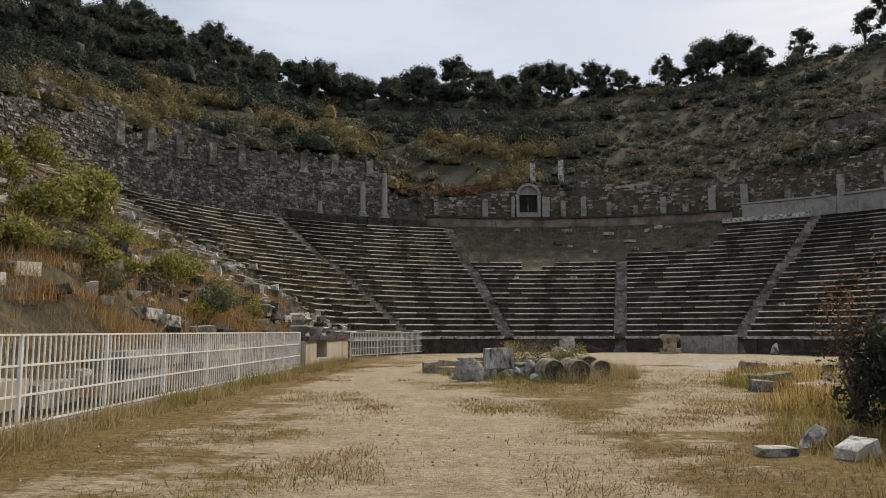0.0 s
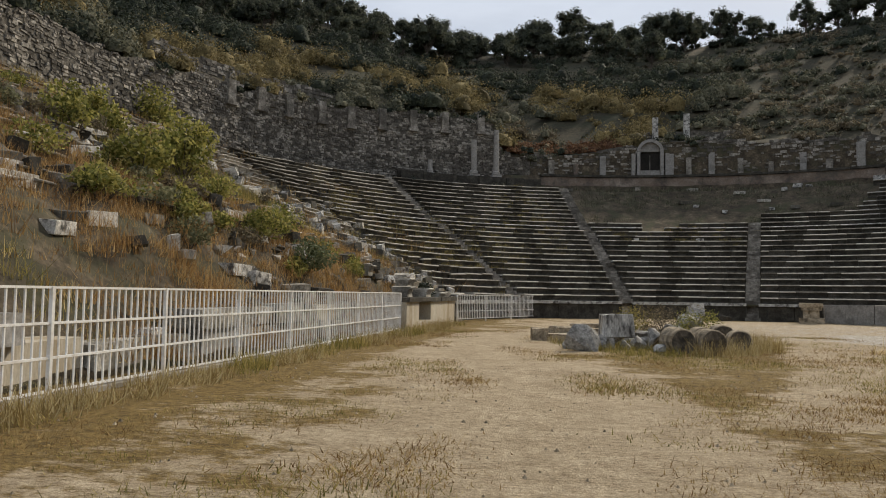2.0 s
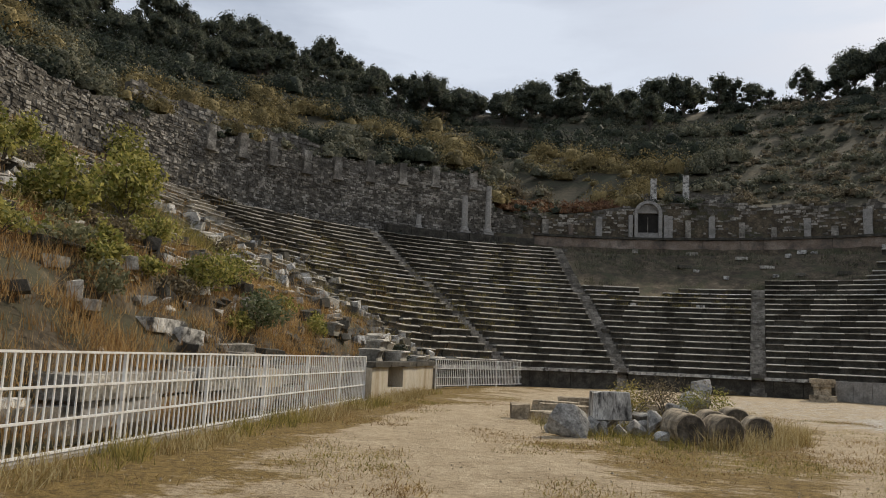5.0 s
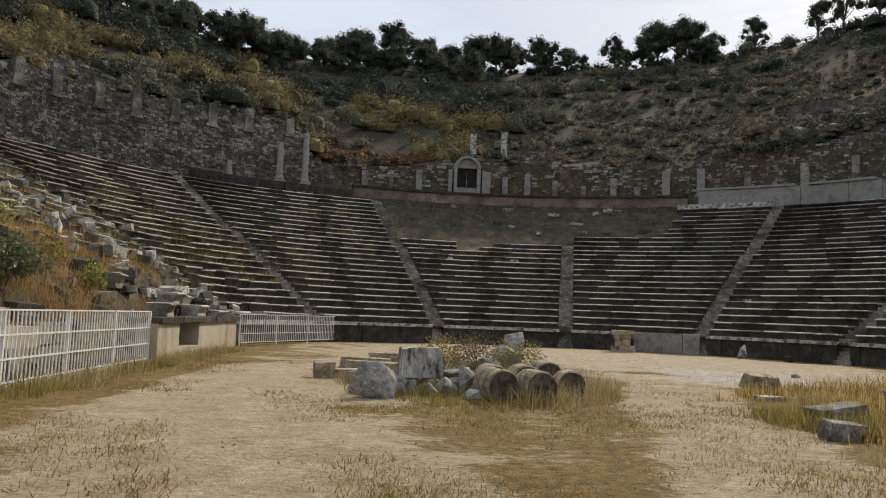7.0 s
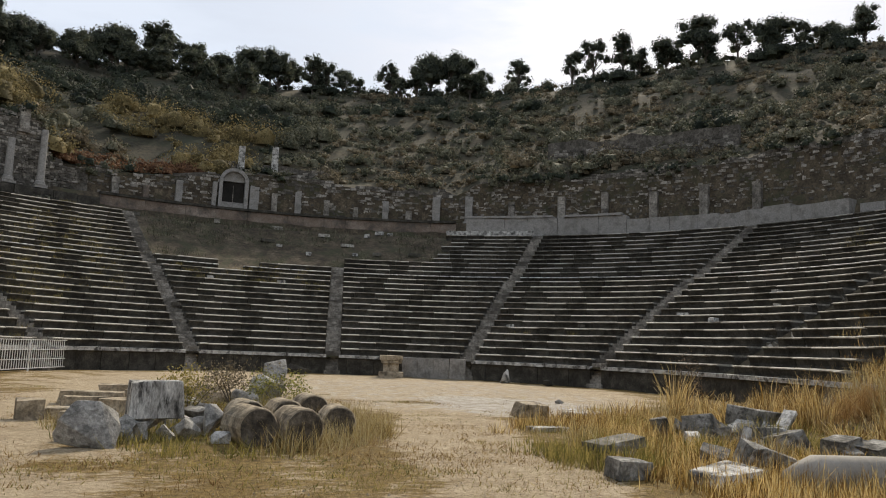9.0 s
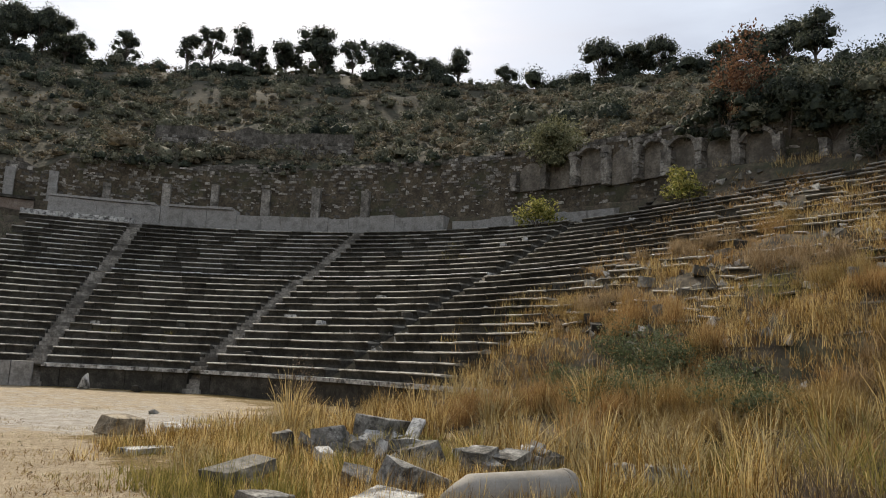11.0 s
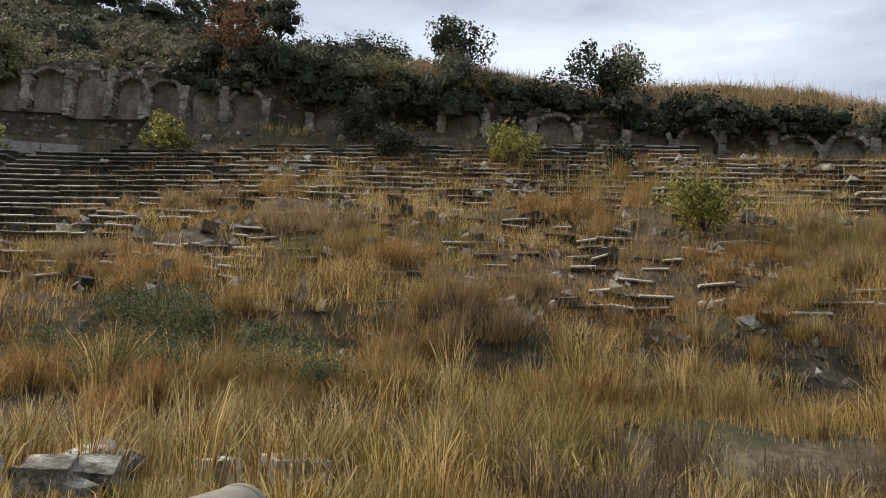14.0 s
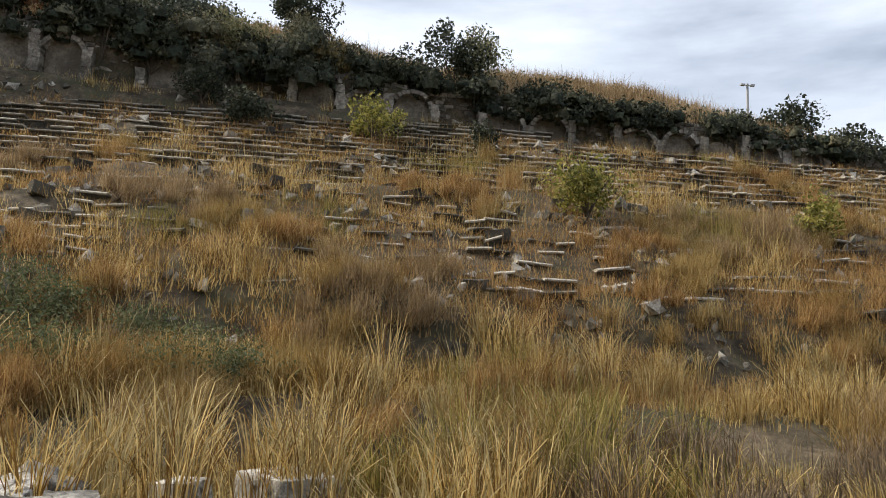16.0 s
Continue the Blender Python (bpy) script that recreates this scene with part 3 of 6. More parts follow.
build_seats()


def arc_wall(name, a0, a1, d0, d1, z0, z1, mat, parent, block=1.6, jit=0.015, ztop=None, course=None, gap=0.012):
    """A curved wall of dressed blocks between two turns, in one or more courses."""
    n = max(1, round((z1 - z0) / course)) if course else 1
    for c in range(n):
        lo, hi = z0 + (z1 - z0) * c / n, z0 + (z1 - z0) * (c + 1) / n
        a = a0
        while a < a1 - 0.01:
            per = (radius(a) + d0) * math.pi / 180 if A_RIGHT < a < A_LEFT else PER_DEG
            e = min(a1, a + block * random.uniform(0.7, 1.3) / per)
            if a1 - e < 0.3 * block / per:
                e = a1
            t = hi if ztop is None else lo + (ztop((a + e) / 2) - lo)
            if t > lo + 0.05:
                b = Build()
                dj = random.uniform(-jit, jit)
                ends = [[plan(x, d) + Vector((0, 0, z)) for d, z in ((d0 + dj, lo), (d1, lo), (d1, t), (d0 + dj, t - random.uniform(0, jit)))] for x in (a + gap / per, e - gap / per)]
                b.prism(ends[0], ends[1])
                part(name, b.mesh(name, mat), parent)
            a = e


def build_podium():
    random.seed(12)
    pod = thing("podium_wall", "low grey stone wall round the orchestra", "wall", kind="structure")
    for s0, s1 in zip([-38] + [s for s in STAIRS if 0 < s < 160], [s for s in STAIRS if 0 < s < 160] + [166]):
        arc_wall("podium_block", s0 + 1.2, s1 - 1.2, 0.02, 0.5, -0.1, 0.86, SEAT, pod, 1.5)
        arc_wall("podium_cap", s0 + 1.2, s1 - 1.2, -0.09, 0.6, 0.866, 1.03, PALE, pod, 1.9)
    for s in [s for s in STAIRS if 0 < s < 160]:
        for k in range(5):
            b = Build()
            w = 0.42 / R0 * 57.3
            d, z = -0.12 + 0.16 * k, 0.2 * (k + 1)
            lo = [plan(s + e * w, d + o) for e, o in ((-1, 0), (1, 0), (1, 0.5), (-1, 0.5))]
            b.prism([p - Vector((0, 0, 0.1)) for p in lo], [p + Vector((0, 0, z)) for p in lo])
            part("step", b.mesh("podium_step", RUBBLE), pod)


build_podium()


def rubble_face(parent, a0, a1, d, z0, ztop, mat=RUBBLE, size=0.34, name="masonry", thick=0.9):
    """A wall core with a face of rough courses of small stones, joined, under an uneven top."""
    core, st = Build(), Build()
    a = a0
    step = 2.0
    while a < a1 - 1e-6:
        e = min(a1, a + step)
        t0, t1 = ztop(a), ztop(e)
        A = [plan(a, d + 0.06) + Vector((0, 0, z0)), plan(a, d + thick) + Vector((0, 0, z0)), plan(a, d + thick) + Vector((0, 0, t0)), plan(a, d + 0.06) + Vector((0, 0, t0))]
        B = [plan(e, d + 0.06) + Vector((0, 0, z0)), plan(e, d + thick) + Vector((0, 0, z0)), plan(e, d + thick) + Vector((0, 0, t1)), plan(e, d + 0.06) + Vector((0, 0, t1))]
        core.prism(A, B)
        a = e
    z = z0
    while z < 19:
        h = size * random.uniform(0.5, 0.85)
        a = a0
        while a < a1:
            per = (radius(a) + d) * math.pi / 180 if A_RIGHT < a < A_LEFT else PER_DEG
            w = size * random.uniform(0.5, 1.7) / per
            e = min(a1, a + w)
            if z + h < ztop((a + e) / 2) + 0.12 and random.random() < (0.88 if noise.noise(Vector((a * 0.55, z * 0.3, 2.0))) < 0.18 else 0.62):
                pr = random.uniform(-0.035, 0.05)
                g = 0.02
                q = [plan(x, d + o) + Vector((0, 0, zz)) for x, o, zz in ((a + g / per, pr, z + g), (e - g / per, pr, z + g), (e - g / per, pr, z + h - g), (a + g / per, pr, z + h - g), (a, 0.1, z), (e, 0.1, z), (e, 0.1, z + h), (a, 0.1, z + h))]
                q = [p + Vector((random.uniform(-0.035, 0.035), random.uniform(-0.02, 0.02), random.uniform(-0.035, 0.035))) for p in q]
                st.add(q, [(0, 1, 2, 3), (4, 5, 1, 0), (5, 6, 2, 1), (6, 7, 3, 2), (7, 4, 0, 3)])
            a = e
        z += h
    part(name, core.mesh(name, MORTAR), parent)
    tagged(part("masonry_stones", st.mesh("masonry_stones", mat), parent), kind="stuff")


def upper_top(a):
    z = table(a, WALL_Z)
    return z + 0.5 * noise.noise(Vector((a * 0.35, 3.3, 0))) + 0.35 * noise.noise(Vector((a * 1.3, 7.7, 0)))


def build_upper_walls():
    random.seed(13)
    par = thing("parapet_wall", "weathered reddish and grey dressed stone wall above the seats", "wall", kind="structure")
    arc_wall("parapet_block", 62, 107, 19.2, 19.6, TOP_Z - 0.6, TOP_Z + 1.25, PARAPET, par, 2.4, 0.02)
    arc_wall("cornice", 62, 107, 19.05, 19.62, TOP_Z + 1.256, TOP_Z + 1.45, SEAT, par, 2.4, 0.02)
    arc_wall("parapet_block", 14, 60.5, 18.6, 19.5, TOP_Z - 0.2, TOP_Z + 1.35, PARAPET2, par, 2.0, 0.05, lambda a: TOP_Z + 1.3 + 0.3 * noise.noise(Vector((a * 0.4, 8, 0))) if a < 40 else TOP_Z + 1.614)
    arc_wall("cornice", 40, 47.5, 18.45, 19.5, TOP_Z + 1.62, TOP_Z + 1.8, PARAPET2, par, 2.0, 0.04)
    arc_wall("cornice", 49, 60.5, 18.45, 19.5, TOP_Z + 1.62, TOP_Z + 1.8, PARAPET2, par, 2.0, 0.04)
    arc_wall("top_step", 51, 63, 17.6, 18.4, TOP_Z - 0.3, TOP_Z + 0.42, PALE, par, 1.6, 0.01)
    arc_wall("broken_parapet", -6, 13, 18.7, 19.5, TOP_Z - 0.3, TOP_Z + 1.0, PARAPET2, par, 1.6, 0.15)
    arc_wall("parapet_block", 107, 128, 18.9, 19.6, TOP_Z - 0.3, TOP_Z + 1.0, SEAT, par, 1.5, 0.12)
    up = thing("rear_wall", "ruined rubble masonry wall behind the theatre seats", "wall", kind="structure")
    rubble_face(up, -30, 62, 20.6, TOP_Z + 0.9, upper_top, size=0.29)
    rubble_face(up, 62, 108, 20.6, TOP_Z + 0.9, upper_top)
    rubble_face(up, 108, 215, 20.4, TOP_Z - 0.3, upper_top, size=0.27)
    rubble_face(up, -215, -30, 20.6, TOP_Z - 0.5, upper_top)


build_upper_walls()


# ---- fences ----
def bar_mesh(name, p0, p1, w, h, mat):
    """A square steel tube from p0 to p1."""
    p0, p1 = Vector(p0), Vector(p1)
    t = (p1 - p0).normalized()
    side = t.cross(Vector((0, 0, 1)))
    side = side.normalized() if side.length > 1e-4 else Vector((1, 0, 0))
    up = side.cross(t)
    b = Build()
    q = [side * (w / 2) * sx + up * (h / 2) * sy for sx, sy in ((-1, -1), (1, -1), (1, 1), (-1, 1))]
    b.prism([p0 + k for k in q], [p1 + k for k in q])
    return b.mesh(name, mat)


def build_fence_panel(length, height, z0, bars):
    fence = thing("fence", "white painted steel bar fence on a low kerb", "fence", group="white bar fence")
    for z in (z0 + 0.02, z0 + height * 0.33, z0 + height * 0.66, z0 + height):
        part("rail", bar_mesh("rail", (0, 0, z), (0, length, z), 0.04, 0.03, PAINT), fence)
    me = bar_mesh("bar", (0, 0, z0 + 0.03), (0, 0, z0 + height - 0.016), 0.021, 0.021, PAINT)
    for k in range(1, bars):
        ob = part("bar", me, fence)
        ob.location = (0, length * k / bars, 0)
    part("post", bar_mesh("post", (0, 0, -0.05), (0, 0, z0 + height + 0.01), 0.05, 0.05, PAINT), fence)
    return fence


def build_fences():
    first = build_fence_panel(2.5, 1.25, 0.07, 17)
    first.matrix_basis = pose(-6.3, 25.0, 0)
    for k in range(1, 11):
        copy_thing(first, pose(-6.3, 25.0 - 2.5 * k, 0, 0, 0, random.uniform(-0.4, 0.4)))
    end = thing("fence_post", "white painted steel end post", "fence post", pose(-6.3, 27.5, 0))
    part("post", bar_mesh("post", (0, 0, -0.05), (0, 0, 1.33), 0.05, 0.05, PAINT), end)
    kerb = Build()
    y = -2.5
    while y < 27.4:
        n = min(27.5, y + 3.0)
        kerb.box(-6.42, y + 0.006, -0.1, -6.18, n - 0.006, 0.055, 0.008)
        y = n
    thing("kerb", "low stained concrete kerb under the fence", "kerb", data=kerb.mesh("kerb", CONCRETE))
    a, b = Vector((-6.0, 37.6, 0)), Vector((-2.9, 45.6, 0))
    turn = math.degrees(math.atan2((b - a).y, (b - a).x)) - 90
    second = build_fence_panel((b - a).length / 3, 1.15, 0.12, 17)
    second.matrix_basis = Matrix.Translation(a) @ pose(0, 0, 0, 0, 0, turn)
    for k in (1, 2):
        copy_thing(second, Matrix.Translation(a.lerp(b, k / 3)) @ pose(0, 0, 0, 0, 0, turn))


build_fences()


def build_doorway_wall():
    w = thing("side_wall", "ochre-streaked low wall with a dark square opening", "wall", kind="structure")
    b = Build()
    for y0, y1, z0, z1 in ((27.6, 29.6, -0.1, 1.0), (31.8, 37.5, -0.1, 1.0), (29.604, 31.796, -0.1, 0.28)):
        b.box(-6.7, y0, z0, -6.1, y1, z1)
    part("wall_face", b.mesh("wall_face", PLASTER), w)
    for y0, y1 in ((27.6, 29.6), (29.63, 31.7), (31.73, 33.6), (33.63, 35.5), (35.53, 37.5)):
        c = Build()
        c.box(-6.95, y0, 1.004, -6.0, y1, 1.16, 0.02)
        part("coping_stone", c.mesh("coping_stone", SEAT), w)
    # added near-black panel, painted shade for the hollow behind the opening
    c = Build()
    c.box(-6.95, 29.5, -0.1, -6.75, 31.9, 0.995)
    part("hollow_shade", c.mesh("hollow_shade", DARK), w)


build_doorway_wall()


def build_retaining_wall():
    """Large old blocks laid behind the fence."""
    random.seed(33)
    w = thing("retaining_wall", "old wall of large grey and tan blocks behind the fence", "wall", kind="structure")
    for c, (z0, z1) in enumerate(((-0.1, 0.52), (0.525, 0.98))):
        y = -3.0
        while y < 27:
            n = y + random.uniform(0.9, 2.2)
            if random.random() < (0.9 if c == 0 else 0.62):
                b = Build()
                o = random.uniform(-0.12, 0.12)
                b.box(-8.2, y + 0.015, z0, -7.35 + o, min(n, 27.2) - 0.015, z1 + random.uniform(-0.06, 0.06), 0.04)
                part("wall_block", b.mesh("wall_block", random.choice((PARAPET2, PLASTER, LIP, RUBBLE, RUBBLE))), w)
            y = n


build_retaining_wall()


# ---- monuments on the upper terrace ----
def at_plan(a, d, z, turn=0):
    """A pose whose x axis runs along the wall and whose y axis points outward."""
    p = plan(a, d)
    b = min(A_LEFT, max(A_RIGHT, a))
    return pose(p.x, p.y, z, 0, 0, b - 90 + turn)


def build_column(a, z0, h, r, tone=PARAPET2, broken=0.06, seed=1):
    col = thing("column", "broken pale marble column standing on a moulded base", "column", at_plan(a, 19.35, z0), group="standing columns")
    b = Build()
    b.box(-r * 1.7, -r * 1.7, 0, r * 1.7, r * 1.7, 0.16, 0.01)
    part("plinth", b.mesh("plinth", tone), col)
    part("base", lathe([(r * 1.55, 0.16), (r * 1.62, 0.26), (r * 1.3, 0.34), (r * 1.4, 0.42), (r * 1.12, 0.5)], 20).mesh("base", tone, True), col)
    n = 6
    part("shaft", lathe([(r * (1.05 - 0.16 * k / n), 0.5 + (h - 0.5) * k / n) for k in range(n + 1)], 20, broken * 0.3, seed).mesh("shaft", tone), col)
    return col


build_column(116.7, TOP_Z + 1.0, 3.05, 0.25, PARAPET2, 0.1, 1)
build_column(113.4, TOP_Z + 1.0, 4.05, 0.24, PARAPET2, 0.05, 2)
build_column(123.2, TOP_Z + 0.8, 1.3, 0.2, PARAPET2, 0.2, 3)


def build_gate():
    g = thing("arched_gateway", "ruined stone gateway with a pale arch over a dark opening", "gateway", at_plan(91.2, 20.2, TOP_Z + 1.4))
    for s in (-1, 1):
        b = Build()
        b.box(s * 0.98 - 0.14, -0.25, 0, s * 0.98 + 0.14, 0.35, 2.25, 0.01)
        part("jamb", b.mesh("jamb", PARAPET2), g)
        b = Build()
        b.box(s * 1.42 - 0.16, -0.15, 0, s * 1.42 + 0.16, 0.3, 2.1, 0.02)
        part("pilaster", b.mesh("pilaster", PARAPET2), g)
    n = 11
    for k in range(n):
        b = Build()
        out = []
        for y in (-0.25, 0.35):
            ring = []
            for r, t in ((0.84, k), (1.12, k), (1.12, k + 1), (0.84, k + 1)):
                ang = math.pi * (t + (0.03 if t == k else -0.03)) / n
                ring.append(Vector((r * math.cos(ang), y, 2.26 + r * 0.95 * math.sin(ang))))
            out.append(ring)
        b.prism(out[0], out[1])
        part("voussoir", b.mesh("voussoir", PARAPET2), g)
    b = Build()
    ring = [(0.82 * math.cos(math.pi * k / 12), 2.28 + 0.78 * math.sin(math.pi * k / 12)) for k in range(13)]
    b.prism([Vector((x, 0.05, z)) for x, z in ring], [Vector((x, 0.25, z)) for x, z in ring])
    part("tympanum", b.mesh("tympanum", PARAPET2), g)
    b = Build()
    b.box(-0.84, -0.1, 0, 0.84, 0.2, 0.62, 0.01)
    part("threshold_panel", b.mesh("threshold_panel", PARAPET2), g)
    # added flat panel whose near-black colour paints the shade in the gateway
    b = Build()
    b.box(-0.84, 0.26, 0.62, 0.84, 0.34, 2.26)
    part("opening_shade", b.mesh("opening_shade", DARK), g)
    b = Build()
    b.box(-0.03, 0.2, 0.62, 0.03, 0.25, 2.0)
    part("mullion", b.mesh("mullion", RUBBLE), g)


build_gate()


def build_pilaster(a, d, z, w, h, mat, label="pale weathered stone pilaster against the rear wall"):
    random.seed(int(a * 10))
    p = thing("pilaster", label, "pilaster", at_plan(a, d, z), group="rear wall pilasters")
    b = Build()
    b.box(-w * 0.7, -0.32, 0, w * 0.7, 0.3, 0.22, 0.02)
    part("foot", b.mesh("foot", mat), p)
    zz = 0.226
    while zz < h:
        k = min(h, zz + random.uniform(0.5, 1.1))
        b = Build()
        b.box(-w / 2, -0.26, zz, w / 2, 0.3, k - 0.01, 0.02)
        part("shaft_block", b.mesh("shaft_block", mat), p)
        zz = k
    return p


for a, w, h, m in ((97.7, 0.5, 1.9, PARAPET2), (101.5, 0.4, 1.2, PARAPET), (105, 0.5, 1.5, RUBBLE), (88.4, 0.5, 2.1, PARAPET2), (86, 0.45, 1.7, RUBBLE), (83, 0.5, 2.0, PARAPET2), (79.3, 0.45, 1.5, RUBBLE), (75.5, 0.4, 1.1, RUBBLE), (71.6, 0.5, 1.7, PARAPET2), (68.5, 0.5, 1.0, RUBBLE), (64.9, 0.6, 2.2, PARAPET2), (60.6, 0.6, 2.3, PARAPET2), (55, 0.5, 1.9, RUBBLE), (48.5, 0.6, 2.2, RUBBLE), (43, 0.5, 2.4, RUBBLE), (37, 0.6, 2.2, RUBBLE), (31, 0.6, 2.4, RUBBLE), (25, 0.6, 2.2, RUBBLE)):
    build_pilaster(a, 20.45, TOP_Z + 1.38, w, h, m)
for a in (152.5, 148, 143.8, 138.9, 134.5, 129.8, 125.2, 120.5, 115.2):
    build_pilaster(a, 20.4, table(a, WALL_Z) - 1.5, 0.6, 1.75, RUBBLE, "grey squared stone buttress on the rear wall")
for a, h in ((90.2, 2.4), (86.1, 2.7)):
    build_pilaster(a, 22.2, 14.9, 0.5, h, PALE, "pale stone pillar standing on the rear wall")


def build_tier_wall():
    w = thing("upper_wall", "low ruined masonry wall on the scrub hillside", "wall", kind="structure")
    random.seed(21)
    rubble_face(w, 79, 94.5, 22.5, 14.3, lambda a: 15.9 + 0.8 * noise.noise(Vector((a * 0.5, 1, 0))), RUBBLE, 0.4, "wall_core", 0.6)
    rubble_face(w, 30, 52, 26.0, 16.5, lambda a: 19.9 + 0.8 * noise.noise(Vector((a * 0.3, 2, 0))), RUBBLE, 0.5, "wall_core", 0.6)
    rubble_face(w, 113, 160, 23.0, 15.0, lambda a: 17.6 + 0.7 * noise.noise(Vector((a * 0.3, 5, 0))), RUBBLE, 0.45, "wall_core", 0.6)


build_tier_wall()


def build_arch_bay(a, width, seed):
    """A blind arched niche between two piers, of broken masonry."""
    random.seed(seed)
    base, top = table(a, BASE_Z) + random.uniform(-0.2, 0.1), table(a, WALL_Z) - random.uniform(0.05, 0.45)
    bay = thing("arched_niche", "blind arched niche of crumbling masonry in the rear wall", "niche", at_plan(a, 20.15, base - 0.15), group="rear wall niches")
    h = top - base
    r = width / 2 - 0.24
    spring = max(0.35, h - 0.85 * r - 0.3)
    z = 0.0
    for s in (-1, 1):
        if s == 1 and seed % 5 == 0:
            continue
        z = 0
        top_p = spring + random.uniform(-0.2, 0.9)
        while z < top_p:
            k = z + random.uniform(0.18, 0.34)
            b = Build()
            b.box(s * width / 2 - 0.2, -0.2, z + 0.01, s * width / 2 + 0.2, 0.5, k, 0.04)
            part("pier_stone", b.mesh("pier_stone", RUBBLE), bay)
            z = k
    n = 13
    if seed % 3 != 1:
        for k in range(n):
            b = Build()
            if random.random() < 0.12:
                continue
            out = []
            for y in (-0.1 + random.uniform(-0.05, 0.05), 0.5):
                ring = []
                for rr, t in ((r - 0.02, k), (r + 0.2, k), (r + 0.2, k + 1), (r - 0.02, k + 1)):
                    ang = math.pi * (t + (0.05 if t == k else -0.05)) / n
                    ring.append(Vector((rr * math.cos(ang), y, spring + rr * 0.85 * math.sin(ang))))
                out.append(ring)
            b.prism(out[0], out[1])
            part("voussoir", b.mesh("voussoir", RUBBLE), bay)
    b = Build()
    ring = [(-r, 0.0), (r, 0.0)] + [(r * math.cos(math.pi * k / 12), spring + r * 0.85 * math.sin(math.pi * k / 12)) for k in range(13)]
    b.prism([Vector((x, 0.32, z)) for x, z in ring], [Vector((x, 0.5, z)) for x, z in ring])
    part("niche_panel", b.mesh("niche_panel", NICHE), bay)


NICHE = material("brown_niche_render", [(0.10, 0.086, 0.068), (0.18, 0.158, 0.128), (0.28, 0.25, 0.205)], 1.4, 0.95, 0.8, 8, 0.4, 0, (0.09, 0.08, 0.064), 0.9, 0.7)
for k in [q for q in range(24) if q not in (8, 11, 15, 18)]:
    build_arch_bay(5.2 - 3.5 * k if k < 5 else -14 - 8.2 * (k - 5), 2.1, 40 + k)


# ---- loose stones, drums and blocks ----
def stone(name, x, y, z, sx, sy, sz, seed, mat, label, rz=0, rx=0, ry=0, blocky=0.7, rough=0.06, category="stone", group=""):
    ob = thing(name, label, category, pose(x, y, z, rx, ry, rz), rock_mesh(name, sx, sy, sz, seed, mat, blocky, rough), group)
    return ob


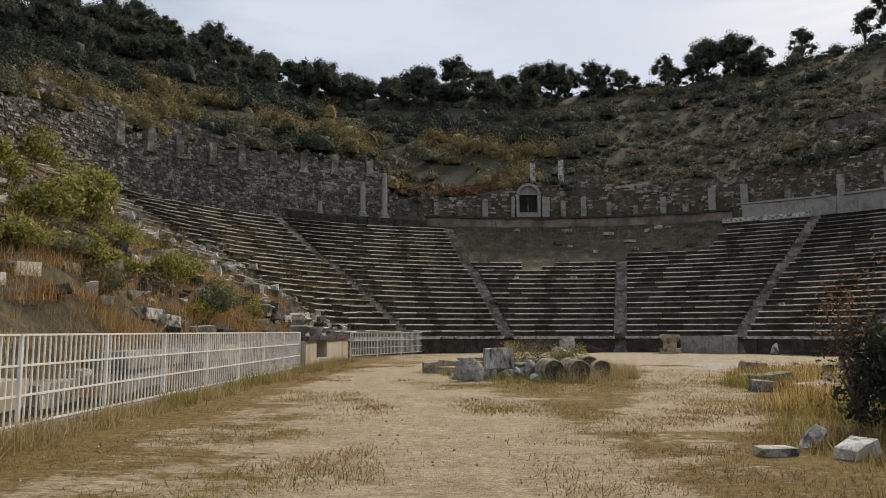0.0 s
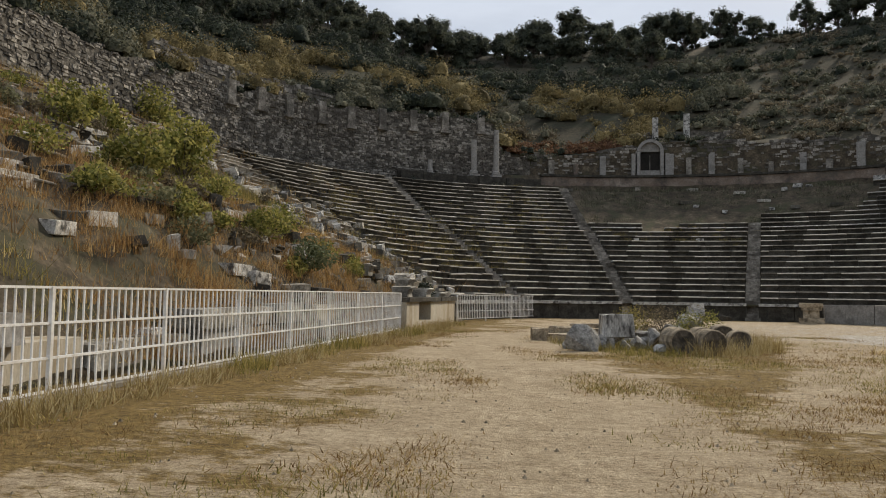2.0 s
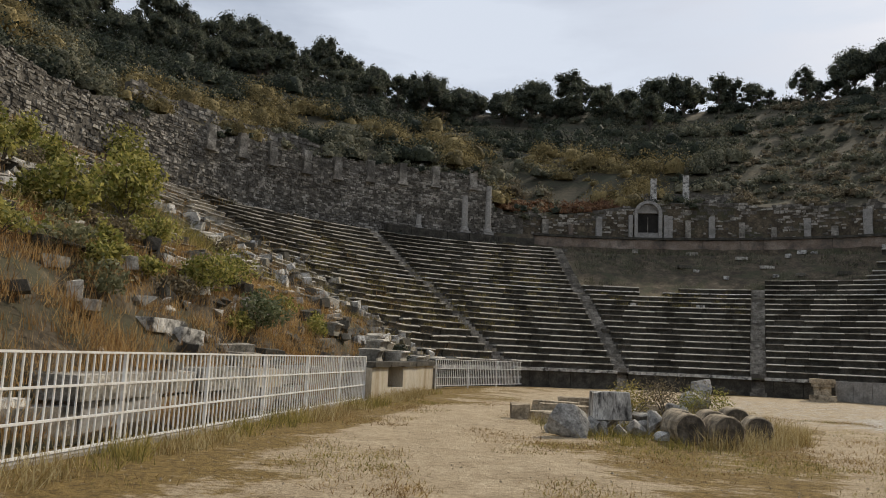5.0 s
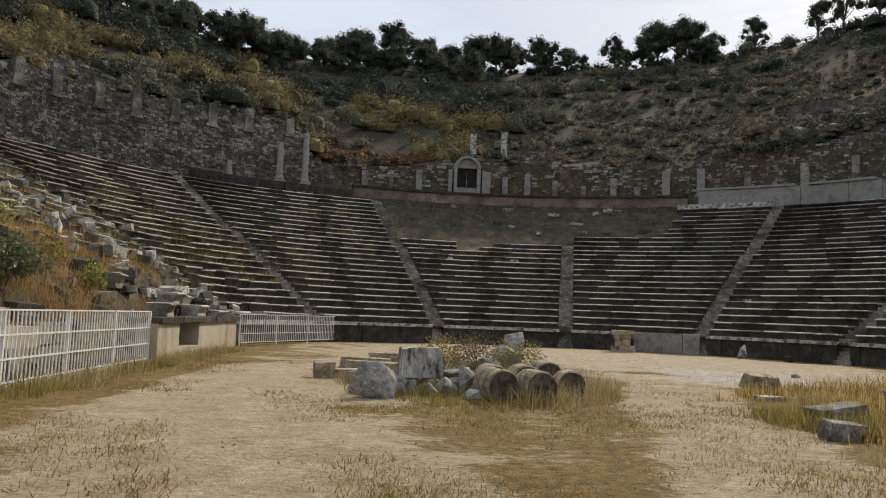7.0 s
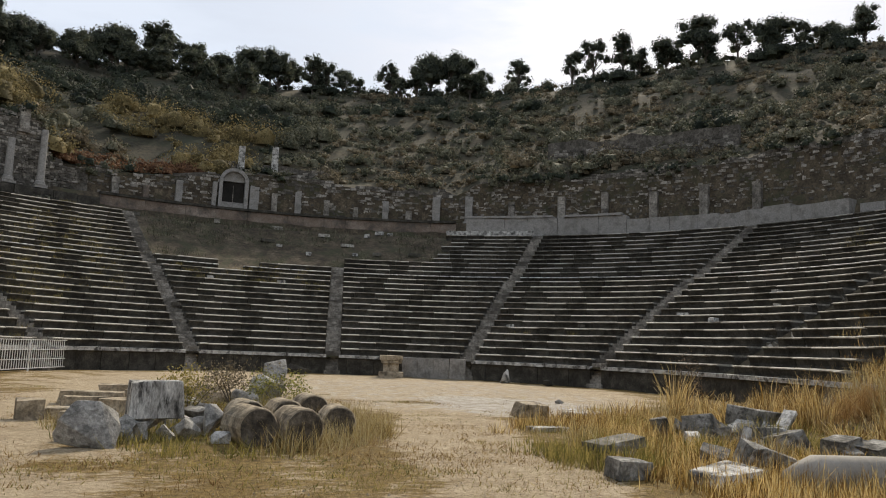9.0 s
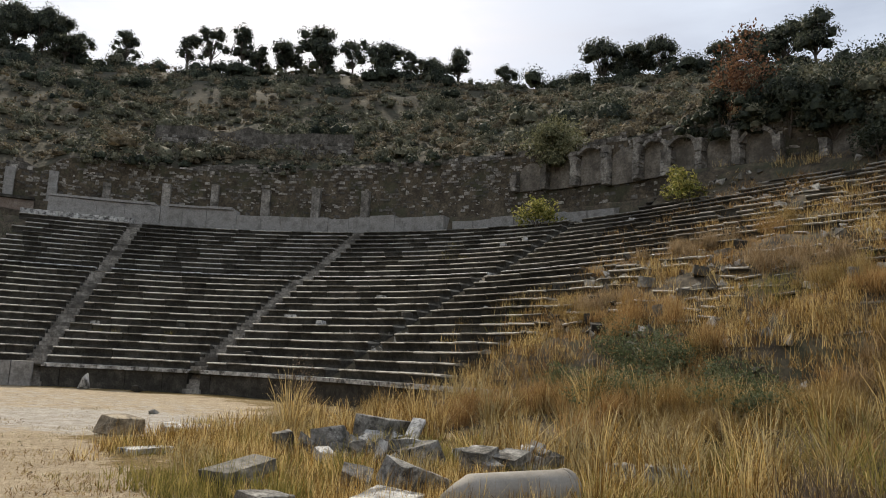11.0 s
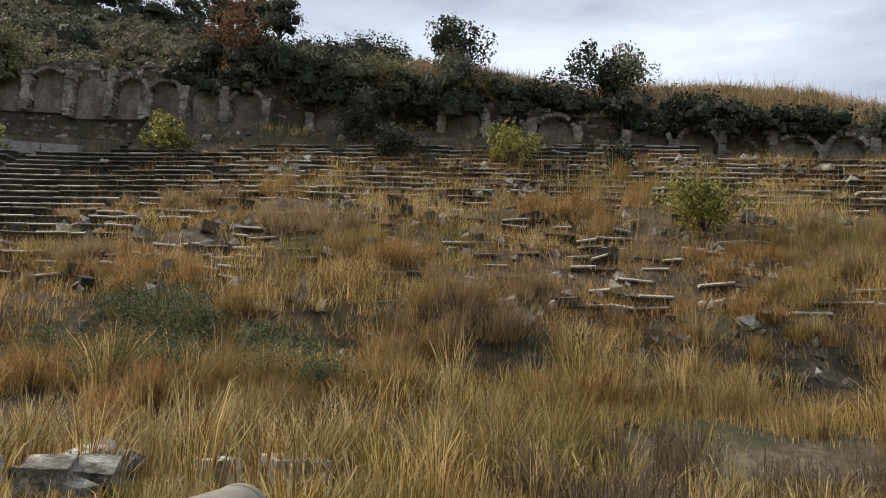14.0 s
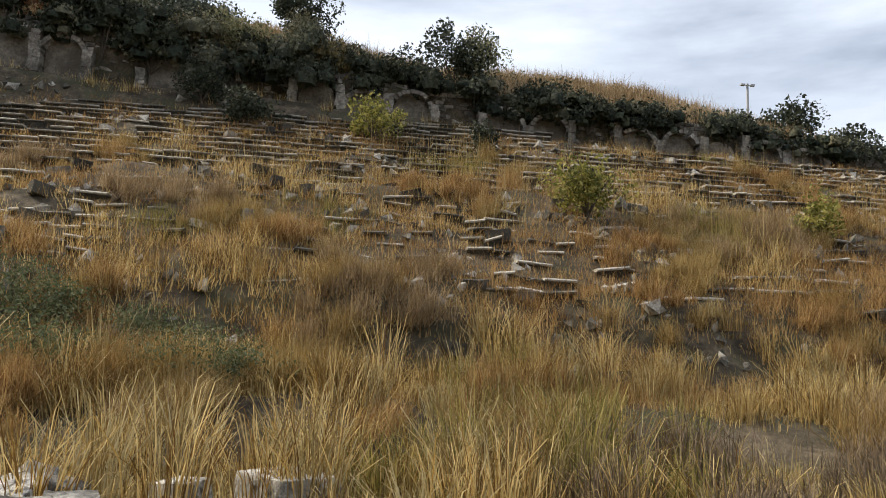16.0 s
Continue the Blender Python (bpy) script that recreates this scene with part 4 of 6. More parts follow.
def build_heap():
    G = "stone heap in the orchestra"
    stone("boulder", -0.08, 20.4, 0, 1.0, 0.85, 0.68, 8, DARKROCK, "angular grey marble boulder lying on dry ground", 20, blocky=0.6, category="boulder", group=G)
    stone("support_stone", 0.75, 21.9, 0, 0.9, 0.8, 0.36, 2, DARKROCK, "dark grey stone under a squared block", 8, group=G)
    stone("squared_block", 0.76, 21.9, 0.30, 0.88, 0.7, 0.62, 3, STAINED, "squared pale marble block with dark stains", 4, blocky=0.96, rough=0.04, category="block", group=G)
    for k, (x, y, z, sx, sy, sz, rz) in enumerate(((0.62, 21.1, 0, 0.35, 0.3, 0.34, 30), (0.92, 21.05, 0, 0.30, 0.35, 0.30, 70), (1.22, 21.0, 0, 0.5, 0.4, 0.42, 10), (1.62, 21.3, 0.1, 0.48, 0.42, 0.5, 50), (1.70, 20.75, 0, 0.3, 0.22, 0.24, 5), (1.52, 22.0, 0.30, 0.85, 0.5, 0.2, -20), (1.45, 21.8, 0, 0.9, 0.7, 0.36, 40), (0.35, 21.5, 0, 0.5, 0.45, 0.4, 15), (1.95, 22.2, 0, 0.6, 0.5, 0.35, 75), (-0.45, 21.0, 0, 0.4, 0.3, 0.25, 12))):
        stone("broken_stone", x, y, z, sx, sy, sz, 10 + k, DARKROCK if k != 4 else PALE, "small broken grey marble piece in the heap", rz, blocky=0.7, category="stone", group=G)
    rnd = random.Random(88)
    for k in range(22):
        x, y = rnd.uniform(0.2, 3.4), rnd.uniform(20.9, 26.5)
        if 2.0 < x and y < 23.6:
            continue
        stone("broken_stone", x, y, 0, rnd.uniform(0.2, 0.5), rnd.uniform(0.2, 0.4), rnd.uniform(0.16, 0.42), 750 + k, (DARKROCK, STAINED, DRUM)[k % 3], "small jagged stone piece in the heap", rnd.uniform(0, 180), rnd.uniform(-20, 20), rnd.uniform(-20, 20), blocky=0.7 if k % 2 else 0.85, category="stone", group=G)
    for k, (x, y, sx, sy, sz, rz, lab) in enumerate(((-1.35, 24.3, 0.5, 0.5, 0.42, 10, "short brown stone stump at the heap's edge"), (-0.85, 24.6, 0.75, 0.4, 0.26, 5, "low flat brown stone slab"), (-0.45, 25.1, 1.0, 0.45, 0.42, 12, "long brown squared stone in dry grass"), (0.15, 24.2, 0.7, 0.5, 0.45, 60, "brown broken stone in dry grass"), (-0.35, 23.2, 0.9, 0.5, 0.3, -15, "low brown stone slab in the heap"), (-0.6, 28.0, 1.5, 0.5, 0.34, 6, "long pale brown slab lying in a row"), (0.8, 28.6, 1.7, 0.5, 0.34, 3, "long pale brown slab lying in a row"), (2.2, 29.0, 1.4, 0.5, 0.3, -4, "long pale brown slab lying in a row"), (0.2, 30.4, 1.6, 0.5, 0.36, 2, "long pale brown slab lying in a row"), (1.9, 31.0, 1.5, 0.45, 0.3, 8, "long pale brown slab lying in a row"))):
        stone("stone_slab", x, y, 0, sx, sy, sz, 30 + k, DRUM, lab, rz, blocky=0.92, rough=0.05, category="slab", group=G)
    stone("upright_stone", 3.0, 26.6, 0, 1.0, 0.8, 0.85, 51, DARKROCK, "jagged grey marble stone leaning in the heap", 30, 0, 12, blocky=0.6, group=G)
    stone("upright_stone", 3.6, 28.2, 0, 0.9, 0.7, 1.15, 52, DARKROCK, "tall jagged grey marble stone among weeds", 65, 0, -10, blocky=0.75, group=G)
    stone("upright_stone", 2.6, 25.6, 0, 0.9, 0.6, 0.5, 53, DARKROCK, "slanting grey marble slab in the heap", -25, 10, 15, blocky=0.7, group=G)
    for k, (x, y, r, ln, rz) in enumerate(((2.2, 20.3, 0.31, 0.95, 12), (2.86, 20.2, 0.31, 0.85, 8), (3.62, 21.2, 0.29, 0.8, -4), (2.3, 22.1, 0.29, 0.8, 10), (2.95, 22.2, 0.30, 0.8, 5), (3.55, 23.0, 0.32, 0.8, 2))):
        prof = [(r * 0.5, 0.02), (r * 0.93, 0.0), (r * 0.985, 0.025), (r, 0.07), (r * 0.985, ln * 0.35), (r * 1.0, ln * 0.7), (r * 0.98, ln - 0.06), (r * 0.88, ln)]
        d = thing("column_drum", "fallen brown-stained stone column drum lying on its side", "column drum", pose(x, y, r - 0.03, -90, 0, rz), group="fallen column drums")
        part("drum", lathe(prof, 26, 0.022, 60 + k).mesh("drum", DRUM), d)
        part("end_face", lathe([(r * 0.90, 0.0), (r * 0.88, -0.012), (r * 0.35, -0.016), (r * 0.1, 0.0)], 26, 0.02, 80 + k).mesh("end_face", DRUM_END), d, "dark lichened end face")


build_heap()


def build_right_stones():
    G = "fallen stones in tall grass"
    stone("flat_stone", 7.35, 16.35, 0.14, 0.95, 0.6, 0.15, 71, PALE, "flat pale marble slab lying in tall grass", 12, 4, -5, blocky=0.84, rough=0.12, category="slab", group=G)
    stone("dark_block", 6.5, 17.2, 0, 0.6, 0.45, 0.3, 72, OLDROCK, "dark grey squared block in dry grass", 5, 3, 4, blocky=0.82, rough=0.09, category="block", group=G)
    stone("flat_stone", 7.3, 18.7, 0.2, 1.1, 0.45, 0.16, 73, LIP, "flat pale slab at the edge of the grass", 18, 3, -4, blocky=0.84, rough=0.09, category="slab", group=G)
    stone("dark_block", 7.25, 18.7, 0, 0.7, 0.4, 0.28, 74, OLDROCK, "dark stone under a pale slab", 15, blocky=0.85, category="block", group=G)
    stone("broken_stone", 9.95, 19.9, 0, 0.8, 0.65, 0.58, 75, OLDROCK, "rough grey marble boulder in golden grass", 35, -12, 16, blocky=0.81, rough=0.10, group=G)
    stone("broken_stone", 9.4, 19.6, 0, 0.35, 0.3, 0.36, 76, PALE, "small pale rock beside a boulder", 70, 8, -8, blocky=0.81, rough=0.10, group=G)
    stone("broken_stone", 11.3, 20.2, 0, 1.0, 0.8, 0.72, 77, OLDROCK, "large dark grey marble boulder in golden grass", 10, 2, 7, blocky=0.81, rough=0.10, group=G)
    stone("leaning_slab", 11.15, 19.45, 0.25, 0.09, 0.26, 0.75, 78, PALE, "thin pale slab leaning against a boulder", 20, 0, 52, blocky=0.95, rough=0.03, category="slab", group=G)
    stone("broken_stone", 8.8, 17.3, 0, 0.9, 0.55, 0.42, 79, OLDROCK, "dark grey broken block in golden grass", -8, 14, 17, blocky=0.81, rough=0.10, group=G)
    stone("broken_stone", 8.3, 17.8, 0, 0.5, 0.4, 0.36, 80, OLDROCK, "grey broken stone in golden grass", 40, 17, -19, blocky=0.81, rough=0.10, group=G)
    stone("broken_stone", 10.5, 18.6, 0, 0.9, 0.7, 0.47, 81, OLDROCK, "grey broken stone in golden grass", 75, -18, 10, blocky=0.81, rough=0.10, group=G)
    for k, (x, y, z, sx, sy, sz, rz) in enumerate(((10.2, 17.25, 0, 0.5, 0.45, 0.56, 10), (10.7, 17.2, 0, 0.6, 0.5, 0.46, 30), (10.55, 16.95, 0.34, 0.7, 0.4, 0.14, 14), (10.05, 17.0, 0, 0.35, 0.3, 0.42, 60))):
        stone("broken_stone", x, y, z, sx, sy, sz, 90 + k, OLDROCK, "cracked dark grey stone beside a fallen shaft", rz, 6, -8, blocky=0.82, rough=0.10, group=G)
    rnd = random.Random(77)
    for k in range(50):
        cx, cy, sp = ((10.5, 19.6, 0.55) if k % 4 else (11.55, 17.51, 0.3))
        x, y = rnd.gauss(cx, sp), rnd.gauss(cy, sp)
        stone("broken_stone", x, y, 0, rnd.uniform(0.25, 0.6), rnd.uniform(0.2, 0.4), rnd.uniform(0.2, 0.55), 700 + k, OLDROCK if k % 3 else STAINED, "small jagged grey stone in golden grass", rnd.uniform(0, 180), rnd.uniform(-18, 18), rnd.uniform(-18, 18), blocky=0.7 if k % 2 else 0.85, rough=0.08, group=G)
    c = thing("fallen_shaft", "smooth pale column shaft fallen in tall grass", "column shaft", pose(8.2, 15.85, 0.20, 90, 0, 73), group=G)
    b = lathe([(0.08, -0.36), (0.19, -0.16), (0.265, 0.0), (0.27, 0.7), (0.27, 1.32), (0.255, 1.39), (0.2, 1.4)], 30, 0.0, 95)
    part("shaft", b.mesh("shaft", SHAFT, True), c)
    part("collar", lathe([(0.271, 1.30), (0.28, 1.32), (0.28, 1.37), (0.258, 1.395)], 30).mesh("collar", SHAFT, True), c, "raised rim round the shaft's end")
    stone("flat_stone", 12.3, 15.4, 0, 1.0, 0.7, 0.4, 101, PALE, "pale squared stone sunk in golden grass", 20, blocky=0.9, group=G)
    stone("broken_stone", 12.6, 16.3, 0, 0.5, 0.4, 0.30, 102, PALE, "small pale stone sunk in golden grass", 50, -1, 5, blocky=0.81, rough=0.10, group=G)
    stone("broken_stone", 12.0, 17.4, 0, 0.7, 0.5, 0.42, 103, OLDROCK, "grey broken stone sunk in golden grass", 80, -2, -6, blocky=0.81, rough=0.10, group=G)
    stone("flat_stone", 3.25, 8.3, 0, 0.46, 0.3, 0.13, 104, PALE, "pale flat stone beside the path", 12, blocky=0.82, rough=0.09, group="stones by the path")
    stone("broken_stone", 3.85, 8.9, 0, 0.5, 0.38, 0.28, 105, PALE, "pale angular stone beside the path", 30, 0, -8, blocky=0.7, group="stones by the path")
    stone("broken_stone", 4.05, 8.1, 0, 0.5, 0.32, 0.22, 106, PALE, "tilted pale angular stone beside the path", 35, 0, -14, blocky=0.81, rough=0.09, group="stones by the path")
    stone("flat_stone", 8.2, 22.4, 0, 0.9, 0.4, 0.14, 107, PALE, "thin pale slab lying in dry grass", 5, blocky=0.95, group=G)
    stone("broken_stone", 9.3, 25.4, 0, 0.9, 0.6, 0.42, 108, DRUM, "weathered brown stones half hidden by grass", 15, 6, 5, blocky=0.81, rough=0.10, group=G)
    stone("broken_stone", 10.3, 24.6, 0, 1.1, 0.6, 0.26, 109, PALE, "low pale stone half hidden by grass", -20, 8, 3, blocky=0.81, rough=0.10, group=G)


SHAFT = material("smooth_grey_shaft_stone", [(0.19, 0.17, 0.14), (0.28, 0.255, 0.215), (0.36, 0.33, 0.285)], 1.5, 0.75, 0.15, 40, 0.12, 0, (0.24, 0.22, 0.19), 1.2, 0.5)
build_right_stones()


def build_orchestra_things():
    d = Vector((15.75, 45.15, 0)) - Vector((12.95, 47.05, 0))
    s = thing("stone_screen", "row of upright grey marble slabs against the podium", "stone slab", pose(12.95, 47.05, 0, 0, 0, math.degrees(math.atan2(d.y, d.x))))
    n = 4
    for k in range(n):
        b = Build()
        b.box(d.length * k / n + 0.01, -0.1, -0.02, d.length * (k + 1) / n - 0.01, 0.1, 1.04 + random.uniform(-0.02, 0.02), 0.01)
        part("slab", b.mesh("slab", PARAPET2), s)
        for j in range(5):
            b = Build()
            x = d.length * (k + (j + 0.5) / 5) / n
            b.box(x - 0.03, -0.125, 0.04, x + 0.03, -0.103, 0.96)
            part("rib", b.mesh("rib", PARAPET2), s)
    p = thing("pedestal", "weathered stone pedestal with a wide moulded top", "pedestal", pose(12.1, 46.3, 0, 0, 0, -15))
    for nm, z0, z1, w in (("foot", -0.02, 0.3, 0.62), ("shaft", 0.306, 0.72, 0.40), ("cap", 0.726, 0.9, 0.52), ("top_slab", 0.906, 1.12, 0.58)):
        b = Build()
        b.box(-w, -w * 0.8, z0, w, w * 0.8, z1, 0.02)
        part(nm, b.mesh(nm, DRUM), p)
    stone("broken_stone", 17.0, 43.2, 0, 0.7, 0.5, 0.72, 111, PALE, "pale stone stump at the foot of the podium", 10)
    stone("broken_stone", 18.6, 41.6, 0, 0.9, 0.5, 0.3, 112, SEAT, "low grey stone at the foot of the podium", 40)
    stone("broken_stone", 7.6, 47.6, 0, 1.6, 0.5, 0.5, 113, SEAT, "grey tilted slab at the foot of the podium", 10, 0, 8)
    stone("broken_stone", 12.6, 29.9, 0, 0.35, 0.3, 0.18, 114, DARKROCK, "small dark stone on the pale orchestra floor", 40)
    random.seed(31)
    for k in range(26):
        a, dd = random.uniform(-30, 105), random.uniform(1.0, 17)
        i = int(dd / TREAD)
        if i >= ROWS or (63 < a < 105 and i > 13):
            continue
        p = plan(a, row_d(i) + 0.35)
        stone("loose_block", p.x, p.y, row_z(i) + 0.02 + 0.18 * ruin(a), random.uniform(0.3, 0.7), random.uniform(0.25, 0.4), random.uniform(0.15, 0.28), 130 + k, PALE if k % 2 else SEAT, "loose limestone block lying on the benches", random.uniform(0, 180), blocky=0.85, group="loose blocks on the seats")
    for k in range(16):
        a, dd = random.uniform(64, 104), random.uniform(12.5, 18.8)
        p = plan(a, dd)
        stone("loose_block", p.x, p.y, rough_z(a, dd), random.uniform(0.4, 1.3), random.uniform(0.3, 0.5), random.uniform(0.2, 0.35), 400 + k, PALE if k % 3 == 0 else LIP, "loose pale block on the bare earth slope", random.uniform(-20, 20) + a - 90, blocky=0.88, group="blocks on the earth slope")
    for k in range(85):
        a, dd = random.uniform(192, 256), random.uniform(0.8, 13)
        p, q = plan(a, dd), plan(a + 1, dd)
        stone("fallen_block", p.x, p.y, rough_z(a, dd) - 0.12, random.uniform(0.6, 1.5), random.uniform(0.35, 0.55), random.uniform(0.26, 0.42), 500 + k, LIP if k % 3 else PALE, "displaced limestone seat block on the overgrown slope", math.degrees(math.atan2(q.y - p.y, q.x - p.x)) + random.gauss(0, 12), random.uniform(-8, 8), random.uniform(-8, 8), blocky=0.9, group="displaced seats on the slope")
    for k in range(80):
        a, dd = random.uniform(154, 192), random.uniform(0.6, 10)
        p = plan(a, dd)
        stone("loose_block", p.x, p.y, rough_z(a, dd) + 0.1, random.uniform(0.35, 0.95), random.uniform(0.25, 0.5), random.uniform(0.22, 0.45), 1170 + k, PALE if k % 2 else LIP, "tumbled pale limestone block on the ruined slope", random.uniform(0, 180), random.uniform(-14, 14), random.uniform(-18, 18), blocky=0.84, group="tumbled blocks on the slopes")
    for k in range(210):
        right = k % 2 if k < 150 else 0
        a = random.uniform(-140, -25) if right else random.uniform(172, 250)
        dd = random.uniform(0.5, 9) if random.random() < 0.7 else random.uniform(9, 17)
        p = plan(a, dd)
        stone("loose_block", p.x, p.y, rough_z(a, dd) + 0.02, random.uniform(0.3, 0.85), random.uniform(0.25, 0.5), random.uniform(0.2, 0.42), 170 + k, LIP if random.random() < 0.6 else SEAT, "tumbled limestone block on the ruined slope", random.uniform(0, 180), random.uniform(-10, 10), random.uniform(-15, 15), blocky=0.88, group="tumbled blocks on the slopes")


build_orchestra_things()


def build_lamp():
    l = thing("lamp_post", "grey steel lamp post with two small heads", "lamp post", at_plan(-172.2, 30, 13.6))
    part("pole", lathe([(0.09, 0), (0.07, 5.75)], 10).mesh("pole", STEEL), l)
    part("arm", bar_mesh("arm", (-0.3, 0, 5.65), (0.3, 0, 5.65), 0.05, 0.05, STEEL), l)
    for s in (-1, 1):
        b = Build()
        b.box(s * 0.34 - 0.13, -0.09, 5.6, s * 0.34 + 0.13, 0.09, 5.72, 0.01)
        part("lamp_head", b.mesh("lamp_head", STEEL), l)


build_lamp()


# ---- vegetation ----
def blades(name, pos, height, width, mat, lean=0.35, seed=0, wind=(0.1, 0.0), splay=None):
    """Arching grass blades, one tapered strip for each foot position."""
    g = np.random.default_rng(seed)
    n = len(pos)
    pos, height = np.asarray(pos, float), np.asarray(height, float)
    ang, face = g.uniform(0, 2 * np.pi, n), g.uniform(0, np.pi, n)
    amt = np.abs(g.normal(0, lean, n)) * height
    off = np.stack([np.cos(ang) * amt + wind[0] * height, np.sin(ang) * amt + wind[1] * height], 1)
    if splay is not None:
        off += np.asarray(splay) * height[:, None]
    w = width * g.uniform(0.6, 1.3, n)
    side = np.stack([np.cos(face), np.sin(face), np.zeros(n)], 1)
    v = np.zeros((n, 8, 3))
    bow = np.clip(np.hypot(off[:, 0], off[:, 1]) / height, 0, 1.2)
    for j, (k, b, ww) in enumerate(((0, 0, 0.9), (0.5, 0.16, 0.9), (0.88, 0.55, 0.65), (1.0, 1.0, 0.1))):
        c = pos.copy()
        c[:, :2] += off * b
        c[:, 2] += height * k * (1 - 0.34 * b * bow)
        v[:, 2 * j] = c - side * (w * ww / 2)[:, None]
        v[:, 2 * j + 1] = c + side * (w * ww / 2)[:, None]
    base = np.arange(n)[:, None] * 8
    idx = np.concatenate([base + np.array([0, 1, 3, 2]), base + np.array([2, 3, 5, 4]), base + np.array([4, 5, 7, 6])], 1).ravel()
    me = bpy.data.meshes.new(name)
    me.vertices.add(n * 8)
    me.vertices.foreach_set("co", v.astype(np.float32).ravel())
    me.loops.add(n * 12)
    me.loops.foreach_set("vertex_index", idx.astype(np.int32))
    me.polygons.add(n * 3)
    me.polygons.foreach_set("loop_start", np.arange(0, n * 12, 4, dtype=np.int32))
    me.materials.append(mat)
    me.update(calc_edges=True)
    return me


def stalks(name, pos, height, width, mat, lean=0.35, seed=0):
    """Straight tapering stalks for far grass, one face each."""
    g = np.random.default_rng(seed)
    n = len(pos)
    pos, height = np.asarray(pos, float), np.asarray(height, float)
    ang, face = g.uniform(0, 2 * np.pi, n), g.uniform(0, np.pi, n)
    amt = np.abs(g.normal(0, lean, n)) * height
    side = np.stack([np.cos(face), np.sin(face), np.zeros(n)], 1) * (width * g.uniform(0.6, 1.4, n) / 2)[:, None]
    tip = pos + np.stack([np.cos(ang) * amt, np.sin(ang) * amt, height], 1)
    return polys_np(name, np.stack([pos - side, pos + side, tip], 1).reshape(-1, 3), 3, mat)


def leaf_tris(centres, size, g):
    """Three-cornered leaves for far plants."""
    q = leaf_quads(centres, size, g).reshape(-1, 4, 3)
    return q[:, [0, 2, 3]].reshape(-1, 3)


def leaf_quads(centres, size, g, flat=0.0):
    """Small leaf faces with random turns round the given points."""
    n = len(centres)
    u = g.normal(size=(n, 3))
    u /= np.linalg.norm(u, axis=1)[:, None]
    t = g.normal(size=(n, 3))
    t[:, 2] *= 1 - flat
    w = np.cross(u, t)
    w /= np.linalg.norm(w, axis=1)[:, None] + 1e-9
    s = (size * g.uniform(0.5, 1.3, n))[:, None]
    a, b = u * s, w * s * 0.55
    return np.stack([centres - a, centres - b * 0.9 + a * 0.1, centres + a, centres + b], 1).reshape(-1, 3)


def crown_points(n, rx, rz, clumps, g, spread=0.3, hollow=0.5):
    """Leaf places in uneven clumps over a rounded crown."""
    c = g.normal(size=(clumps, 3))
    c /= np.linalg.norm(c, axis=1)[:, None]
    c *= g.uniform(hollow, 1.0, clumps)[:, None]
    c[:, 2] = np.abs(c[:, 2]) * 1.1 - 0.25
    k = g.integers(0, clumps, n)
    sp = spread * g.uniform(0.6, 1.3, clumps)
    q = g.normal(size=(n, 3))
    q *= (g.uniform(0.15, 1.0, n) ** 0.5 / np.linalg.norm(q, axis=1))[:, None]
    p = c[k] + q * (1.5 * sp[k])[:, None]
    return p * np.array([rx, rx, rz])


def limb(b, p0, p1, r0, r1, seg=6):
    p0, p1 = Vector(p0), Vector(p1)
    t = (p1 - p0).normalized()
    s = t.orthogonal().normalized()
    u = t.cross(s)
    rings = []
    for p, r in ((p0, r0), (p1, r1)):
        rings.append([p + (s * math.cos(2 * math.pi * k / seg) + u * math.sin(2 * math.pi * k / seg)) * r for k in range(seg)])
    b.prism(rings[0], rings[1])


def build_tree(h, spread, mat, leaves, leaf, seed, label, category="tree", name="tree", group="", trunk=0.35, hollow=0.45, clumps=26, cs=0.3, far=False):
    """A tapered trunk with forking limbs under a clumped crown; its foot is at the origin."""
    g = np.random.default_rng(seed)
    rnd = random.Random(seed)
    t = thing(name, label, category, group=group)
    b = Build()
    th = h * trunk
    bend = Vector((rnd.uniform(-0.15, 0.15) * h * 0.4, rnd.uniform(-0.15, 0.15) * h * 0.4, th))
    limb(b, (0, 0, -0.4), bend * 0.5, 0.035 * h, 0.028 * h, 8)
    limb(b, bend * 0.5, bend, 0.028 * h, 0.022 * h, 8)
    for k in range(8):
        a = 2 * math.pi * k / 8 + rnd.uniform(-0.4, 0.4)
        e = bend + Vector((math.cos(a) * spread * rnd.uniform(0.35, 0.8), math.sin(a) * spread * rnd.uniform(0.35, 0.8), (h - th) * rnd.uniform(0.25, 0.75)))
        m = bend.lerp(e, 0.5) + Vector((0, 0, 0.05 * h))
        limb(b, bend, m, 0.014 * h, 0.009 * h, 5)
        limb(b, m, e, 0.009 * h, 0.003 * h, 5)
    part("trunk", b.mesh("trunk", BARK), t)
    pts = crown_points(leaves, spread, (h - th) * 0.62, clumps, g, cs, hollow) + np.array([bend.x, bend.y, th + (h - th) * 0.42])
    pts = pts[pts[:, 2] > 0.02]
    part("crown", polys_np("crown", leaf_tris(pts, leaf, g) if far else leaf_quads(pts, leaf, g), 3 if far else 4, mat), t)
    return t


def place_copies(proto, spots):
    """Moves the prototype to the first spot and copies it to the rest."""
    first = True
    for x, y, z, s, rz in spots:
        m = pose(x, y, z, 0, 0, rz) @ Matrix.Diagonal((s, s, s * random.uniform(0.85, 1.15), 1))
        if first:
            proto.matrix_basis = m
            first = False
        else:
            ob = copy_thing(proto, Matrix.Identity(4))
            ob.matrix_basis = m


